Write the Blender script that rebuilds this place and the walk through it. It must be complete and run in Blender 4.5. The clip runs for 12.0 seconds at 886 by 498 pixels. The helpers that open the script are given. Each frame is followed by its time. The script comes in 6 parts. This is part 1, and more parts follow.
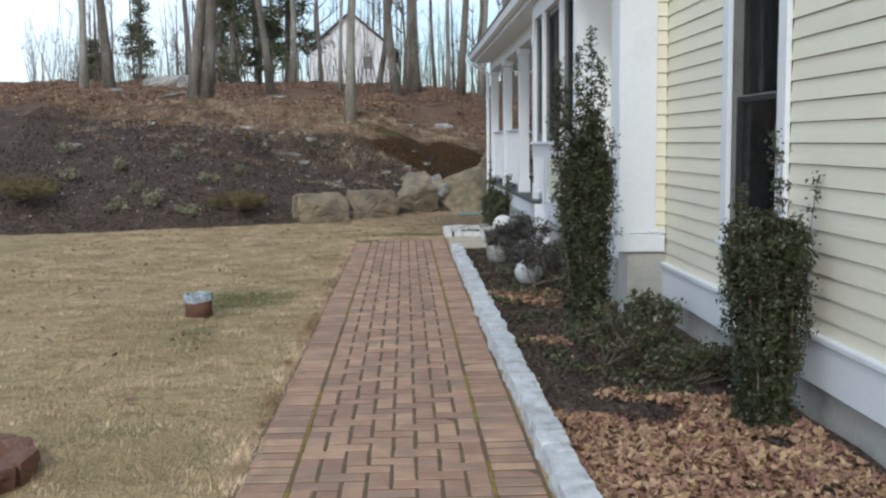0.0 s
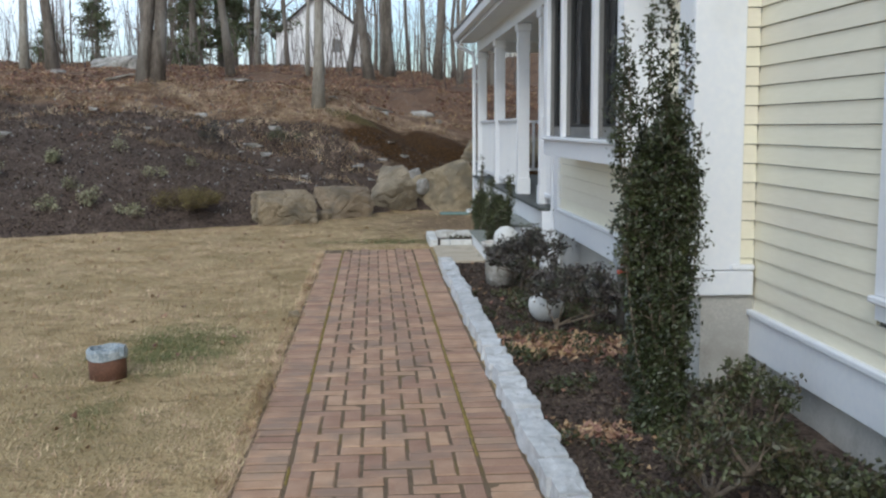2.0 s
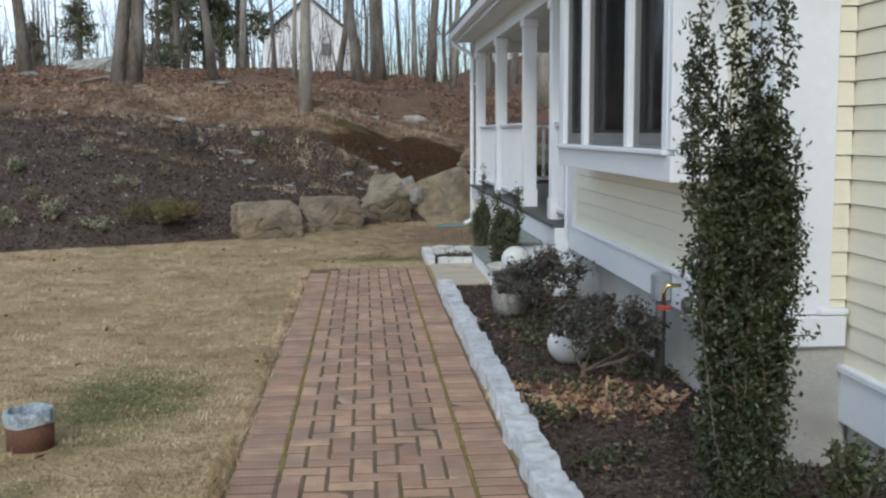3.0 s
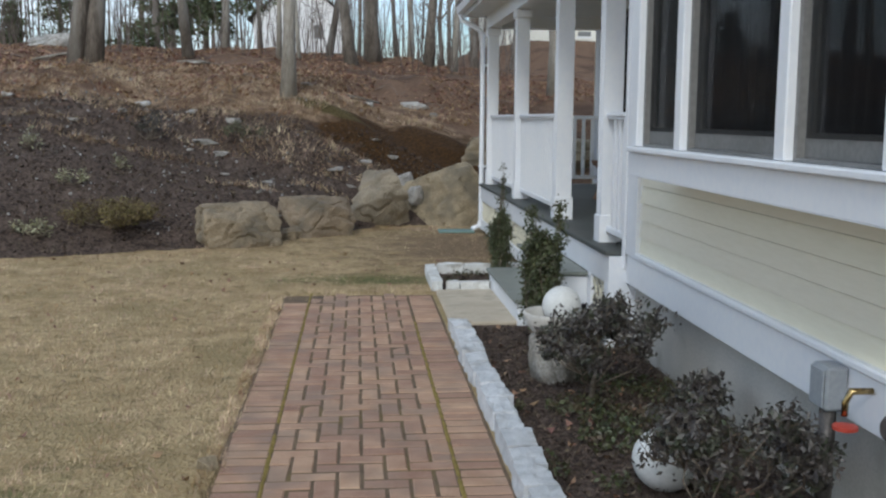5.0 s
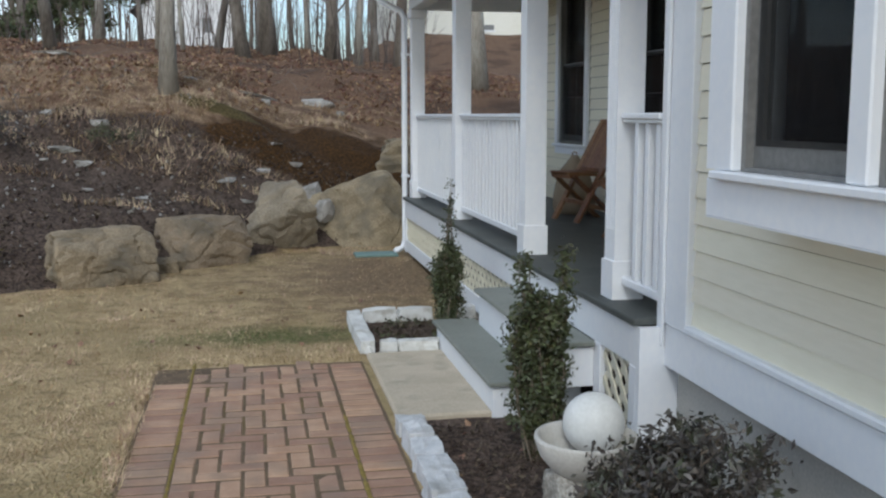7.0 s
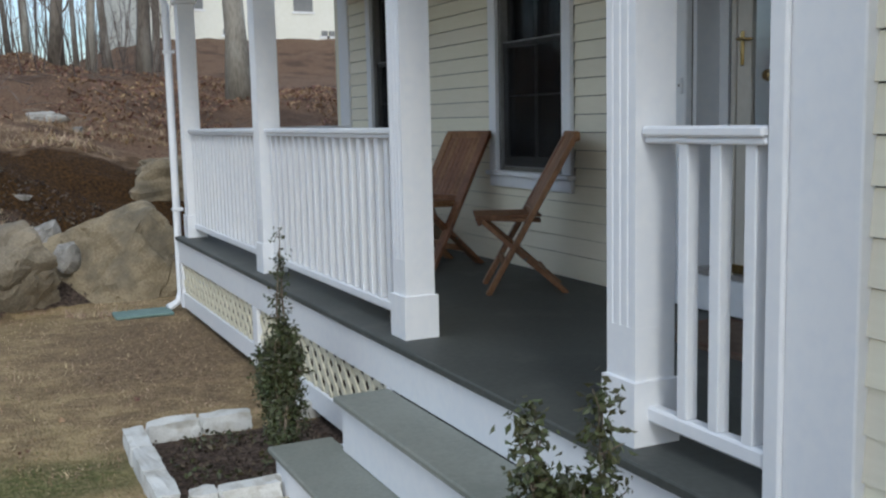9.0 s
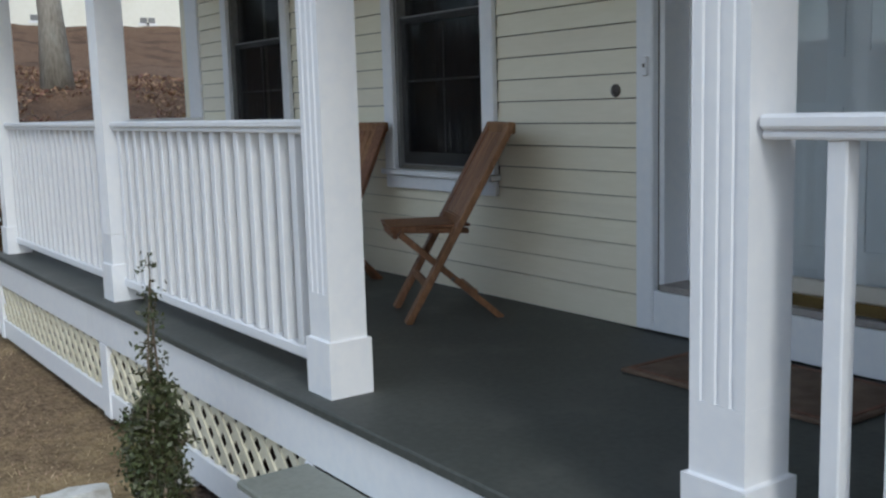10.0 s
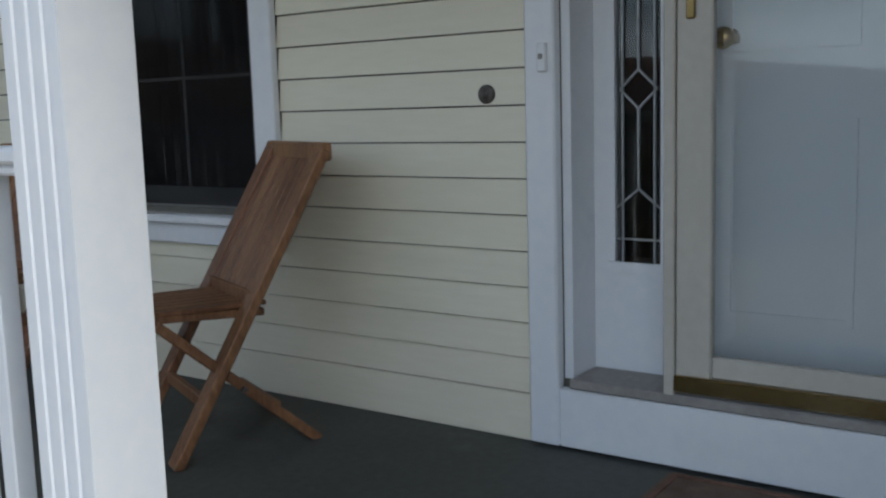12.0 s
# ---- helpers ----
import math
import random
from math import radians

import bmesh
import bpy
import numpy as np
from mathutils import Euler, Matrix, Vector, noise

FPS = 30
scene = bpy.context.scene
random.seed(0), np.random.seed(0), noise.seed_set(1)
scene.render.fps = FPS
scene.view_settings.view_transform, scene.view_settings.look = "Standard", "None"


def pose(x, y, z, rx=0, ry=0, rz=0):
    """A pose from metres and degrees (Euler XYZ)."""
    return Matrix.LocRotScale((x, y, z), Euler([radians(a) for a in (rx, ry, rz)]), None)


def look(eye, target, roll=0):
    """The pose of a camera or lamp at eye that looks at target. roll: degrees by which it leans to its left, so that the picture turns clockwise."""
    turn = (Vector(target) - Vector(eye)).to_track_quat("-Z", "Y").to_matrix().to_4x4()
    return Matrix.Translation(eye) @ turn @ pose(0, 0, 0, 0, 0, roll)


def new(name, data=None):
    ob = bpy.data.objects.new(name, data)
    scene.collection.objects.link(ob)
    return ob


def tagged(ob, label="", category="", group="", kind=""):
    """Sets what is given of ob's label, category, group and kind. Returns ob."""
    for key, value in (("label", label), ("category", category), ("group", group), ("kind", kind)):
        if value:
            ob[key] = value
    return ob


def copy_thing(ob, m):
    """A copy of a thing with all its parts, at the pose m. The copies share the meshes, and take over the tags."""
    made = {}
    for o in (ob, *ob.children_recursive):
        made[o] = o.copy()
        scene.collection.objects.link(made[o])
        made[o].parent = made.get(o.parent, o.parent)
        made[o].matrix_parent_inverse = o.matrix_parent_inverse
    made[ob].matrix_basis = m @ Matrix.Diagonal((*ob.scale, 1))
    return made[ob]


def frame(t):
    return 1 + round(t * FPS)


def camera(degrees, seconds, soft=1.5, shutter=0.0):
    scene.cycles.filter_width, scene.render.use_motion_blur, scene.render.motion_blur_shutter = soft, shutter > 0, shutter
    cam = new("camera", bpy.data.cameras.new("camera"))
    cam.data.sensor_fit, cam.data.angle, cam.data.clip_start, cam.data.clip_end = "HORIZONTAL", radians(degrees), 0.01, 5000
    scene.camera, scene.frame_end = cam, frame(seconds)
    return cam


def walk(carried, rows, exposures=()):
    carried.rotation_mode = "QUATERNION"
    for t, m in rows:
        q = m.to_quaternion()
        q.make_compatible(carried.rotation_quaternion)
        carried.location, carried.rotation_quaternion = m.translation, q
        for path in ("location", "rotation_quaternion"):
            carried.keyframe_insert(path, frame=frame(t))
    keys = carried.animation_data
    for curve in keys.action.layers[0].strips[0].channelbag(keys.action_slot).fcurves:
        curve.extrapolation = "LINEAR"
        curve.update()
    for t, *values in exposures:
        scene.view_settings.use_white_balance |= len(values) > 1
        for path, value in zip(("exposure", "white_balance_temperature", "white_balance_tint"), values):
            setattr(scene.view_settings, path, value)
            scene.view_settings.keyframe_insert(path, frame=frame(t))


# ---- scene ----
cam = camera(47.6, 12.0, soft=2.3)
PATH = [
    (0, (0.076, -4.095, 1.447), (0.149, -2.108, 1.234), -0.6),
    (0.5, (0.04, -3.526, 1.459), (0.118, -1.54, 1.232), -0.4),
    (1, (0.009, -2.929, 1.479), (0.1, -0.945, 1.241), -0.4),
    (1.5, (-0.033, -2.366, 1.501), (0.084, -0.384, 1.256), -0.2),
    (2, (-0.03, -1.798, 1.524), (0.104, 0.183, 1.283), -0.3),
    (2.5, (-0.051, -1.158, 1.527), (0.104, 0.822, 1.294), -0.2),
    (3, (-0.029, -0.549, 1.53), (0.124, 1.432, 1.299), -0.3),
    (5, (-0.016, 1.846, 1.583), (0.154, 3.822, 1.325), 0.4),
    (5.5, (-0.006, 2.485, 1.608), (0.204, 4.458, 1.355), 0.1),
    (6, (-0.031, 3.061, 1.612), (0.229, 5.027, 1.36), 0.3),
    (6.5, (-0.036, 3.65, 1.616), (0.269, 5.609, 1.354), 0.3),
    (8.5, (-0.008, 6.147, 1.652), (0.697, 8.002, 1.402), -1.2),
    (9, (0.034, 6.724, 1.663), (0.881, 8.517, 1.408), -1.3),
    (9.5, (0.095, 7.304, 1.657), (1.09, 9.017, 1.386), -1.6),
    (10, (0.177, 7.862, 1.663), (1.317, 9.482, 1.382), -1.6),
    (10.5, (0.252, 8.331, 1.665), (1.52, 9.854, 1.392), -1.6),
    (11, (0.403, 8.776, 1.68), (1.788, 10.193, 1.41), -2.1),
    (11.5, (0.573, 9.19, 1.688), (2.097, 10.456, 1.413), -1.9),
    (12, (0.82, 9.451, 1.679), (2.449, 10.577, 1.398), -1.7),
]
EXPOSURE = [(0, 0.03, 5850, 5), (3, -0.02, 5850, 5), (5.5, -0.08, 5850, 5), (9, -0.03, 5850, 5), (10.5, 0.07, 5850, 5), (12, 0.2, 5850, 5)]
walk(cam, [(t, look(eye, target, roll)) for t, eye, target, roll in PATH], EXPOSURE)

# ---- sky, sun ----
world = bpy.data.worlds.new("sky")
scene.world = world
world.use_nodes = True
wn, wl = world.node_tree.nodes, world.node_tree.links
wn.clear()
SUN_ELEV, SUN_AZ = 36.0, 196.0  # degrees; azimuth from +y towards +x
sky = wn.new("ShaderNodeTexSky")
sky.sky_type = "NISHITA"
sky.sun_disc = False
sky.sun_elevation, sky.sun_rotation = radians(SUN_ELEV), radians(SUN_AZ)
sky.air_density, sky.dust_density, sky.ozone_density = 1.0, 1.6, 1.2
wco = wn.new("ShaderNodeTexCoord")
wmap = wn.new("ShaderNodeMapping")
wmap.inputs["Scale"].default_value = (1.0, 1.0, 3.2)
cloud = wn.new("ShaderNodeTexNoise")
cloud.inputs["Scale"].default_value, cloud.inputs["Detail"].default_value = 2.2, 5.0
cramp = wn.new("ShaderNodeValToRGB")
cramp.color_ramp.elements[0].position, cramp.color_ramp.elements[1].position = 0.40, 0.66
cmix = wn.new("ShaderNodeMix")
cmix.data_type = "RGBA"
cmix.inputs["B"].default_value = (8.6, 8.9, 9.4, 1)
wbg, wout = wn.new("ShaderNodeBackground"), wn.new("ShaderNodeOutputWorld")
wbg.inputs["Strength"].default_value = 0.15
wl.new(wco.outputs["Generated"], wmap.inputs["Vector"])
wl.new(wmap.outputs["Vector"], cloud.inputs["Vector"])
wl.new(cloud.outputs["Fac"], cramp.inputs["Fac"])
wl.new(cramp.outputs["Color"], cmix.inputs["Factor"])
wl.new(sky.outputs["Color"], cmix.inputs["A"])
wl.new(cmix.outputs["Result"], wbg.inputs["Color"])
wl.new(wbg.outputs["Background"], wout.inputs["Surface"])
sun_data = bpy.data.lights.new("sun", "SUN")
sun_data.energy, sun_data.angle, sun_data.color = 1.12, radians(12), (1.0, 0.95, 0.87)
sun = new("sun", sun_data)
_az, _el = radians(SUN_AZ), radians(SUN_ELEV)
SUN_DIR = Vector((math.sin(_az) * math.cos(_el), math.cos(_az) * math.cos(_el), math.sin(_el)))
sun.matrix_world = look(SUN_DIR * 60, (0, 0, 0))

# ---- materials ----


def mat(name, c1, c2, rough=0.7, scale=3.0, fine=60.0, bump=0.15, metal=0.0, vary=0.0, island=0.0, stretch=(1, 1, 1),
        dirt=None, dirt_scale=2.0, dirt_from=0.55, dirt_amount=0.6, spec=0.5, depth=0.004):
    """A surface: two colours mixed by broad and fine noise at world size, stains, fine relief, and a shade that varies piece by piece."""
    m = bpy.data.materials.new(name)
    m.use_nodes = True
    n, l = m.node_tree.nodes, m.node_tree.links
    b = n["Principled BSDF"]
    geo = n.new("ShaderNodeNewGeometry")
    mp = n.new("ShaderNodeMapping")
    mp.inputs["Scale"].default_value = stretch
    l.new(geo.outputs["Position"], mp.inputs["Vector"])
    n1, n2 = n.new("ShaderNodeTexNoise"), n.new("ShaderNodeTexNoise")
    n1.inputs["Scale"].default_value, n1.inputs["Detail"].default_value = scale, 3.0
    n2.inputs["Scale"].default_value, n2.inputs["Detail"].default_value = fine, 3.0
    for t in (n1, n2):
        l.new(mp.outputs["Vector"], t.inputs["Vector"])
    mid = n.new("ShaderNodeMath")
    mid.operation = "MULTIPLY_ADD"
    mid.inputs[1].default_value, mid.inputs[2].default_value = 0.9, -0.45
    l.new(n2.outputs["Fac"], mid.inputs[0])
    add = n.new("ShaderNodeMath")
    add.operation, add.use_clamp = "ADD", True
    l.new(n1.outputs["Fac"], add.inputs[0])
    l.new(mid.outputs["Value"], add.inputs[1])
    con = n.new("ShaderNodeMapRange")
    con.inputs["From Min"].default_value, con.inputs["From Max"].default_value = 0.3, 0.7
    l.new(add.outputs["Value"], con.inputs["Value"])
    mix = n.new("ShaderNodeMix")
    mix.data_type = "RGBA"
    mix.inputs["A"].default_value, mix.inputs["B"].default_value = (*c1, 1), (*c2, 1)
    l.new(con.outputs["Result"], mix.inputs["Factor"])
    out = mix.outputs["Result"]
    if vary or island:
        hsv = n.new("ShaderNodeHueSaturation")
        rnd = n.new("ShaderNodeMapRange")
        amount = vary or island
        rnd.inputs["To Min"].default_value, rnd.inputs["To Max"].default_value = 1 - amount, 1 + amount
        src = n.new("ShaderNodeObjectInfo").outputs["Random"] if vary else geo.outputs["Random Per Island"]
        l.new(src, rnd.inputs["Value"])
        l.new(rnd.outputs["Result"], hsv.inputs["Value"])
        wob = n.new("ShaderNodeMath")
        wob.operation = "MULTIPLY_ADD"
        wob.inputs[1].default_value, wob.inputs[2].default_value = 0.014 if amount < 0.3 else 0.06, 0.493 if amount < 0.3 else 0.47
        l.new(src, wob.inputs[0])
        l.new(wob.outputs["Value"], hsv.inputs["Hue"])
        l.new(out, hsv.inputs["Color"])
        out = hsv.outputs["Color"]
    if dirt:
        n3 = n.new("ShaderNodeTexNoise")
        n3.inputs["Scale"].default_value, n3.inputs["Detail"].default_value = dirt_scale, 6.0
        l.new(mp.outputs["Vector"], n3.inputs["Vector"])
        r3 = n.new("ShaderNodeMapRange")
        r3.inputs["From Min"].default_value, r3.inputs["From Max"].default_value = dirt_from, dirt_from + 0.15
        r3.inputs["To Max"].default_value = dirt_amount
        l.new(n3.outputs["Fac"], r3.inputs["Value"])
        m3 = n.new("ShaderNodeMix")
        m3.data_type = "RGBA"
        m3.inputs["B"].default_value = (*dirt, 1)
        l.new(r3.outputs["Result"], m3.inputs["Factor"])
        l.new(out, m3.inputs["A"])
        out = m3.outputs["Result"]
    l.new(out, b.inputs["Base Color"])
    b.inputs["Roughness"].default_value, b.inputs["Metallic"].default_value = rough, metal
    b.inputs["Specular IOR Level"].default_value = spec
    if bump:
        bn = n.new("ShaderNodeBump")
        bn.inputs["Strength"].default_value, bn.inputs["Distance"].default_value = bump, depth
        l.new(add.outputs["Value"], bn.inputs["Height"])
        l.new(bn.outputs["Normal"], b.inputs["Normal"])
    return m


M_TRIM = mat("white_trim_paint", (0.76, 0.78, 0.82), (0.81, 0.82, 0.84), 0.42, 1.5, 25, 0.0, dirt=(0.55, 0.55, 0.52), dirt_scale=2.5, dirt_from=0.62, dirt_amount=0.18)
M_SIDING = mat("cream_clapboard_paint", (0.78, 0.735, 0.585), (0.82, 0.775, 0.63), 0.55, 1.2, 30, 0.12, vary=0.025, stretch=(1, 0.25, 2),
               dirt=(0.64, 0.61, 0.49), dirt_scale=3, dirt_from=0.6, dirt_amount=0.3)
# Wall core, darkened so the slots between boards read as lap shade.
M_WALL = mat("lap_shade_core", (0.10, 0.095, 0.08), (0.14, 0.13, 0.11), 0.8, 2, 20, 0.1)
M_CONC = mat("foundation_concrete", (0.40, 0.39, 0.36), (0.50, 0.48, 0.44), 0.85, 2.5, 70, 0.3, dirt=(0.28, 0.26, 0.22), dirt_scale=3, dirt_from=0.52, dirt_amount=0.6)
M_SLAB = mat("tan_slab", (0.42, 0.36, 0.27), (0.53, 0.46, 0.355), 0.85, 4, 90, 0.3, dirt=(0.27, 0.24, 0.18), dirt_scale=5, dirt_from=0.55, dirt_amount=0.6)
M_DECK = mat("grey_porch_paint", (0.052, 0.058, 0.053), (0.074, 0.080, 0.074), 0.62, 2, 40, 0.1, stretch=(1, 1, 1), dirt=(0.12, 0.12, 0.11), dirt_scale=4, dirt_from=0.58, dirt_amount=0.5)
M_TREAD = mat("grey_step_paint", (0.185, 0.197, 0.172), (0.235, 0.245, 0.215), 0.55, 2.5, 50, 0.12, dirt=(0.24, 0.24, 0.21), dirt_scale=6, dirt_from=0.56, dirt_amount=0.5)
M_LATTICE = mat("cream_lattice", (0.66, 0.62, 0.48), (0.72, 0.68, 0.54), 0.6, 3, 40, 0.1, dirt=(0.4, 0.37, 0.27), dirt_scale=6, dirt_from=0.58, dirt_amount=0.4)
# Near-black: the shade beneath the porch floor is put into this colour.
M_DARK = mat("under_floor_shade", (0.02, 0.018, 0.015), (0.035, 0.03, 0.025), 0.95, 5, 60, 0.3)
M_BRICK = mat("clay_paver", (0.325, 0.192, 0.126), (0.425, 0.275, 0.188), 0.85, 7, 150, 0.45, vary=0.2, dirt=(0.235, 0.175, 0.135), dirt_scale=3, dirt_from=0.48, dirt_amount=0.6)
M_BRICK_REST = mat("clay_paver_far", (0.325, 0.192, 0.126), (0.425, 0.275, 0.188), 0.85, 7, 150, 0.45, island=0.2, dirt=(0.235, 0.175, 0.135), dirt_scale=3, dirt_from=0.48, dirt_amount=0.6)
M_JOINT = mat("mossy_joint_sand", (0.105, 0.072, 0.044), (0.165, 0.115, 0.068), 0.95, 10, 120, 0.5, dirt=(0.15, 0.105, 0.034), dirt_scale=2.2, dirt_from=0.52, dirt_amount=0.8)
M_MOSS = mat("joint_moss", (0.17, 0.125, 0.026), (0.28, 0.205, 0.05), 0.95, 20, 200, 0.6)
M_GRANITE = mat("pale_granite", (0.46, 0.475, 0.49), (0.64, 0.645, 0.655), 0.8, 14, 160, 0.6, vary=0.10, dirt=(0.28, 0.27, 0.25), dirt_scale=8, dirt_from=0.56, dirt_amount=0.55, depth=0.01)
M_WHITESTONE = mat("whitish_block", (0.55, 0.55, 0.53), (0.68, 0.68, 0.66), 0.85, 8, 120, 0.5, vary=0.08, dirt=(0.36, 0.33, 0.27), dirt_scale=9, dirt_from=0.52, dirt_amount=0.6)
M_BOULDER = mat("tan_boulder", (0.185, 0.145, 0.095), (0.305, 0.245, 0.165), 0.9, 3.5, 45, 0.7, vary=0.10, dirt=(0.115, 0.10, 0.075), dirt_scale=2.4, dirt_from=0.5, dirt_amount=0.75, depth=0.02)
M_BOULDER_PALE = mat("pale_grey_boulder", (0.19, 0.160, 0.115), (0.305, 0.258, 0.190), 0.9, 3.5, 45, 0.7, dirt=(0.16, 0.14, 0.11), dirt_scale=2.4, dirt_from=0.52, dirt_amount=0.7, depth=0.02)
M_ROCK = mat("small_field_rock", (0.25, 0.24, 0.22), (0.46, 0.44, 0.41), 0.9, 8, 90, 0.6, vary=0.2, dirt=(0.14, 0.13, 0.10), dirt_scale=6, dirt_from=0.52, dirt_amount=0.6, depth=0.01)
M_FOUNTAIN = mat("mottled_pedestal_stone", (0.22, 0.20, 0.17), (0.50, 0.47, 0.42), 0.85, 7, 70, 0.7, dirt=(0.16, 0.14, 0.11), dirt_scale=5, dirt_from=0.5, dirt_amount=0.7, depth=0.015)
M_BASIN = mat("cast_stone_basin", (0.46, 0.44, 0.40), (0.56, 0.54, 0.50), 0.8, 6, 80, 0.4, dirt=(0.33, 0.31, 0.27), dirt_scale=4, dirt_from=0.52, dirt_amount=0.5)
M_GLOBE = mat("white_globe", (0.60, 0.60, 0.58), (0.70, 0.70, 0.685), 0.5, 5, 60, 0.15, dirt=(0.48, 0.46, 0.42), dirt_scale=8, dirt_from=0.58, dirt_amount=0.4)
M_BARK = mat("grey_bark", (0.105, 0.086, 0.068), (0.220, 0.188, 0.155), 0.95, 5, 35, 0.9, vary=0.22, stretch=(1, 1, 0.22), dirt=(0.36, 0.34, 0.30), dirt_scale=2.6, dirt_from=0.5, dirt_amount=0.55, depth=0.03)
M_BARK_PALE = mat("pale_lichen_bark", (0.22, 0.195, 0.16), (0.37, 0.34, 0.29), 0.95, 5, 35, 0.9, vary=0.12, stretch=(1, 1, 0.25), dirt=(0.45, 0.45, 0.41), dirt_scale=6, dirt_from=0.56, dirt_amount=0.7, depth=0.02)
M_TWIG = mat("grey_brown_twig", (0.10, 0.075, 0.060), (0.19, 0.15, 0.125), 0.95, 5, 40, 0.2, island=0.25)
M_STEM = mat("shrub_stem", (0.10, 0.078, 0.058), (0.20, 0.16, 0.12), 0.9, 8, 60, 0.4)
M_HOLLY = mat("dark_holly_leaf", (0.022, 0.029, 0.010), (0.052, 0.060, 0.021), 0.42, 6, 60, 0.05, island=0.45, dirt=(0.12, 0.10, 0.03), dirt_scale=14, dirt_from=0.64, dirt_amount=0.7)
M_BOX = mat("boxwood_leaf", (0.038, 0.047, 0.018), (0.080, 0.088, 0.035), 0.45, 6, 60, 0.05, island=0.45, dirt=(0.15, 0.11, 0.04), dirt_scale=16, dirt_from=0.6, dirt_amount=0.7)
M_AZALEA = mat("purplish_azalea_leaf", (0.040, 0.034, 0.030), (0.085, 0.070, 0.062), 0.42, 6, 60, 0.05, island=0.45, dirt=(0.045, 0.06, 0.025), dirt_scale=12, dirt_from=0.5, dirt_amount=0.7)
M_COVER = mat("ground_cover_leaf", (0.036, 0.042, 0.016), (0.080, 0.086, 0.034), 0.5, 6, 60, 0.05, island=0.5, dirt=(0.10, 0.06, 0.04), dirt_scale=9, dirt_from=0.5, dirt_amount=0.7)
M_JUNIPER = mat("bronze_juniper", (0.095, 0.072, 0.028), (0.19, 0.145, 0.06), 0.8, 6, 60, 0.1, island=0.4)
M_PALELEAF = mat("pale_green_shrub_leaf", (0.18, 0.175, 0.10), (0.30, 0.285, 0.18), 0.6, 6, 60, 0.1, island=0.35)
M_NEEDLE = mat("pine_needle", (0.066, 0.080, 0.034), (0.135, 0.148, 0.070), 0.7, 2, 30, 0.0, island=0.4)
M_LEAF = mat("fallen_oak_leaf", (0.150, 0.080, 0.050), (0.320, 0.190, 0.122), 0.75, 3, 40, 0.0, island=0.38)
M_LEAF_PALE = mat("fallen_tan_leaf", (0.25, 0.138, 0.080), (0.43, 0.275, 0.180), 0.75, 3, 40, 0.0, island=0.35)
M_CHIP = mat("bark_mulch_chip", (0.038, 0.026, 0.019), (0.118, 0.084, 0.063), 0.9, 6, 60, 0.0, island=0.6)
M_GRASS = mat("dormant_grass_blade", (0.34, 0.230, 0.134), (0.71, 0.525, 0.350), 0.8, 3.4, 11, 0.0, island=0.30, dirt=(0.25, 0.185, 0.094), dirt_scale=2.2, dirt_from=0.53, dirt_amount=0.6)
M_STRAW = mat("bleached_straw_blade", (0.29, 0.20, 0.13), (0.56, 0.42, 0.285), 0.85, 2, 12, 0.0, island=0.35)
M_GREENBLADE = mat("green_grass_blade", (0.10, 0.12, 0.035), (0.18, 0.19, 0.07), 0.75, 3, 20, 0.0, island=0.3)
M_TEAK = mat("oiled_teak", (0.150, 0.066, 0.028), (0.285, 0.140, 0.064), 0.5, 5, 70, 0.3, vary=0.16, stretch=(1, 1, 0.3))
M_BRASS = mat("polished_brass", (0.33, 0.235, 0.10), (0.46, 0.34, 0.16), 0.2, 6, 60, 0.03, metal=1.0)
M_SASH = mat("grey_window_sash", (0.145, 0.142, 0.136), (0.20, 0.195, 0.187), 0.5, 3, 40, 0.08)
M_DARKSASH = mat("dark_screen_frame", (0.17, 0.17, 0.17), (0.23, 0.23, 0.225), 0.5, 3, 40, 0.05)
M_STORM = mat("almond_storm_door", (0.50, 0.47, 0.41), (0.55, 0.52, 0.46), 0.45, 2, 30, 0.05)
M_INNER = mat("white_entry_door", (0.76, 0.80, 0.83), (0.80, 0.83, 0.85), 0.4, 2, 30, 0.05)
M_SILL = mat("grey_threshold", (0.26, 0.24, 0.23), (0.33, 0.31, 0.29), 0.6, 6, 60, 0.15)
M_MAT = mat("brown_coir", (0.105, 0.07, 0.048), (0.18, 0.125, 0.088), 0.95, 12, 260, 0.8)
M_RUST = mat("rusty_pipe", (0.12, 0.06, 0.04), (0.20, 0.10, 0.065), 0.85, 12, 90, 0.4)
M_BLUEGREY = mat("weathered_blue_lid", (0.17, 0.21, 0.24), (0.42, 0.46, 0.49), 0.6, 14, 70, 0.3)
M_UTIL = mat("grey_utility_plastic", (0.27, 0.29, 0.31), (0.33, 0.35, 0.37), 0.5, 4, 50, 0.1)
M_PIPE = mat("dull_metal_pipe", (0.10, 0.09, 0.085), (0.18, 0.165, 0.15), 0.55, 8, 60, 0.2, metal=0.6)
M_RED = mat("red_valve_handle", (0.42, 0.05, 0.03), (0.5, 0.08, 0.05), 0.5, 8, 60, 0.1)
M_TEAL = mat("teal_splash_mat", (0.12, 0.20, 0.19), (0.18, 0.27, 0.25), 0.7, 8, 60, 0.2)
M_ROOF = mat("grey_shingle", (0.09, 0.085, 0.08), (0.15, 0.14, 0.13), 0.9, 6, 60, 0.5)
M_SOFFIT = mat("soffit_paint", (0.76, 0.78, 0.80), (0.81, 0.82, 0.83), 0.6, 2, 30, 0.05)
M_FARWALL = mat("far_white_siding", (0.80, 0.80, 0.80), (0.84, 0.84, 0.83), 0.6, 0.5, 5, 0.05)
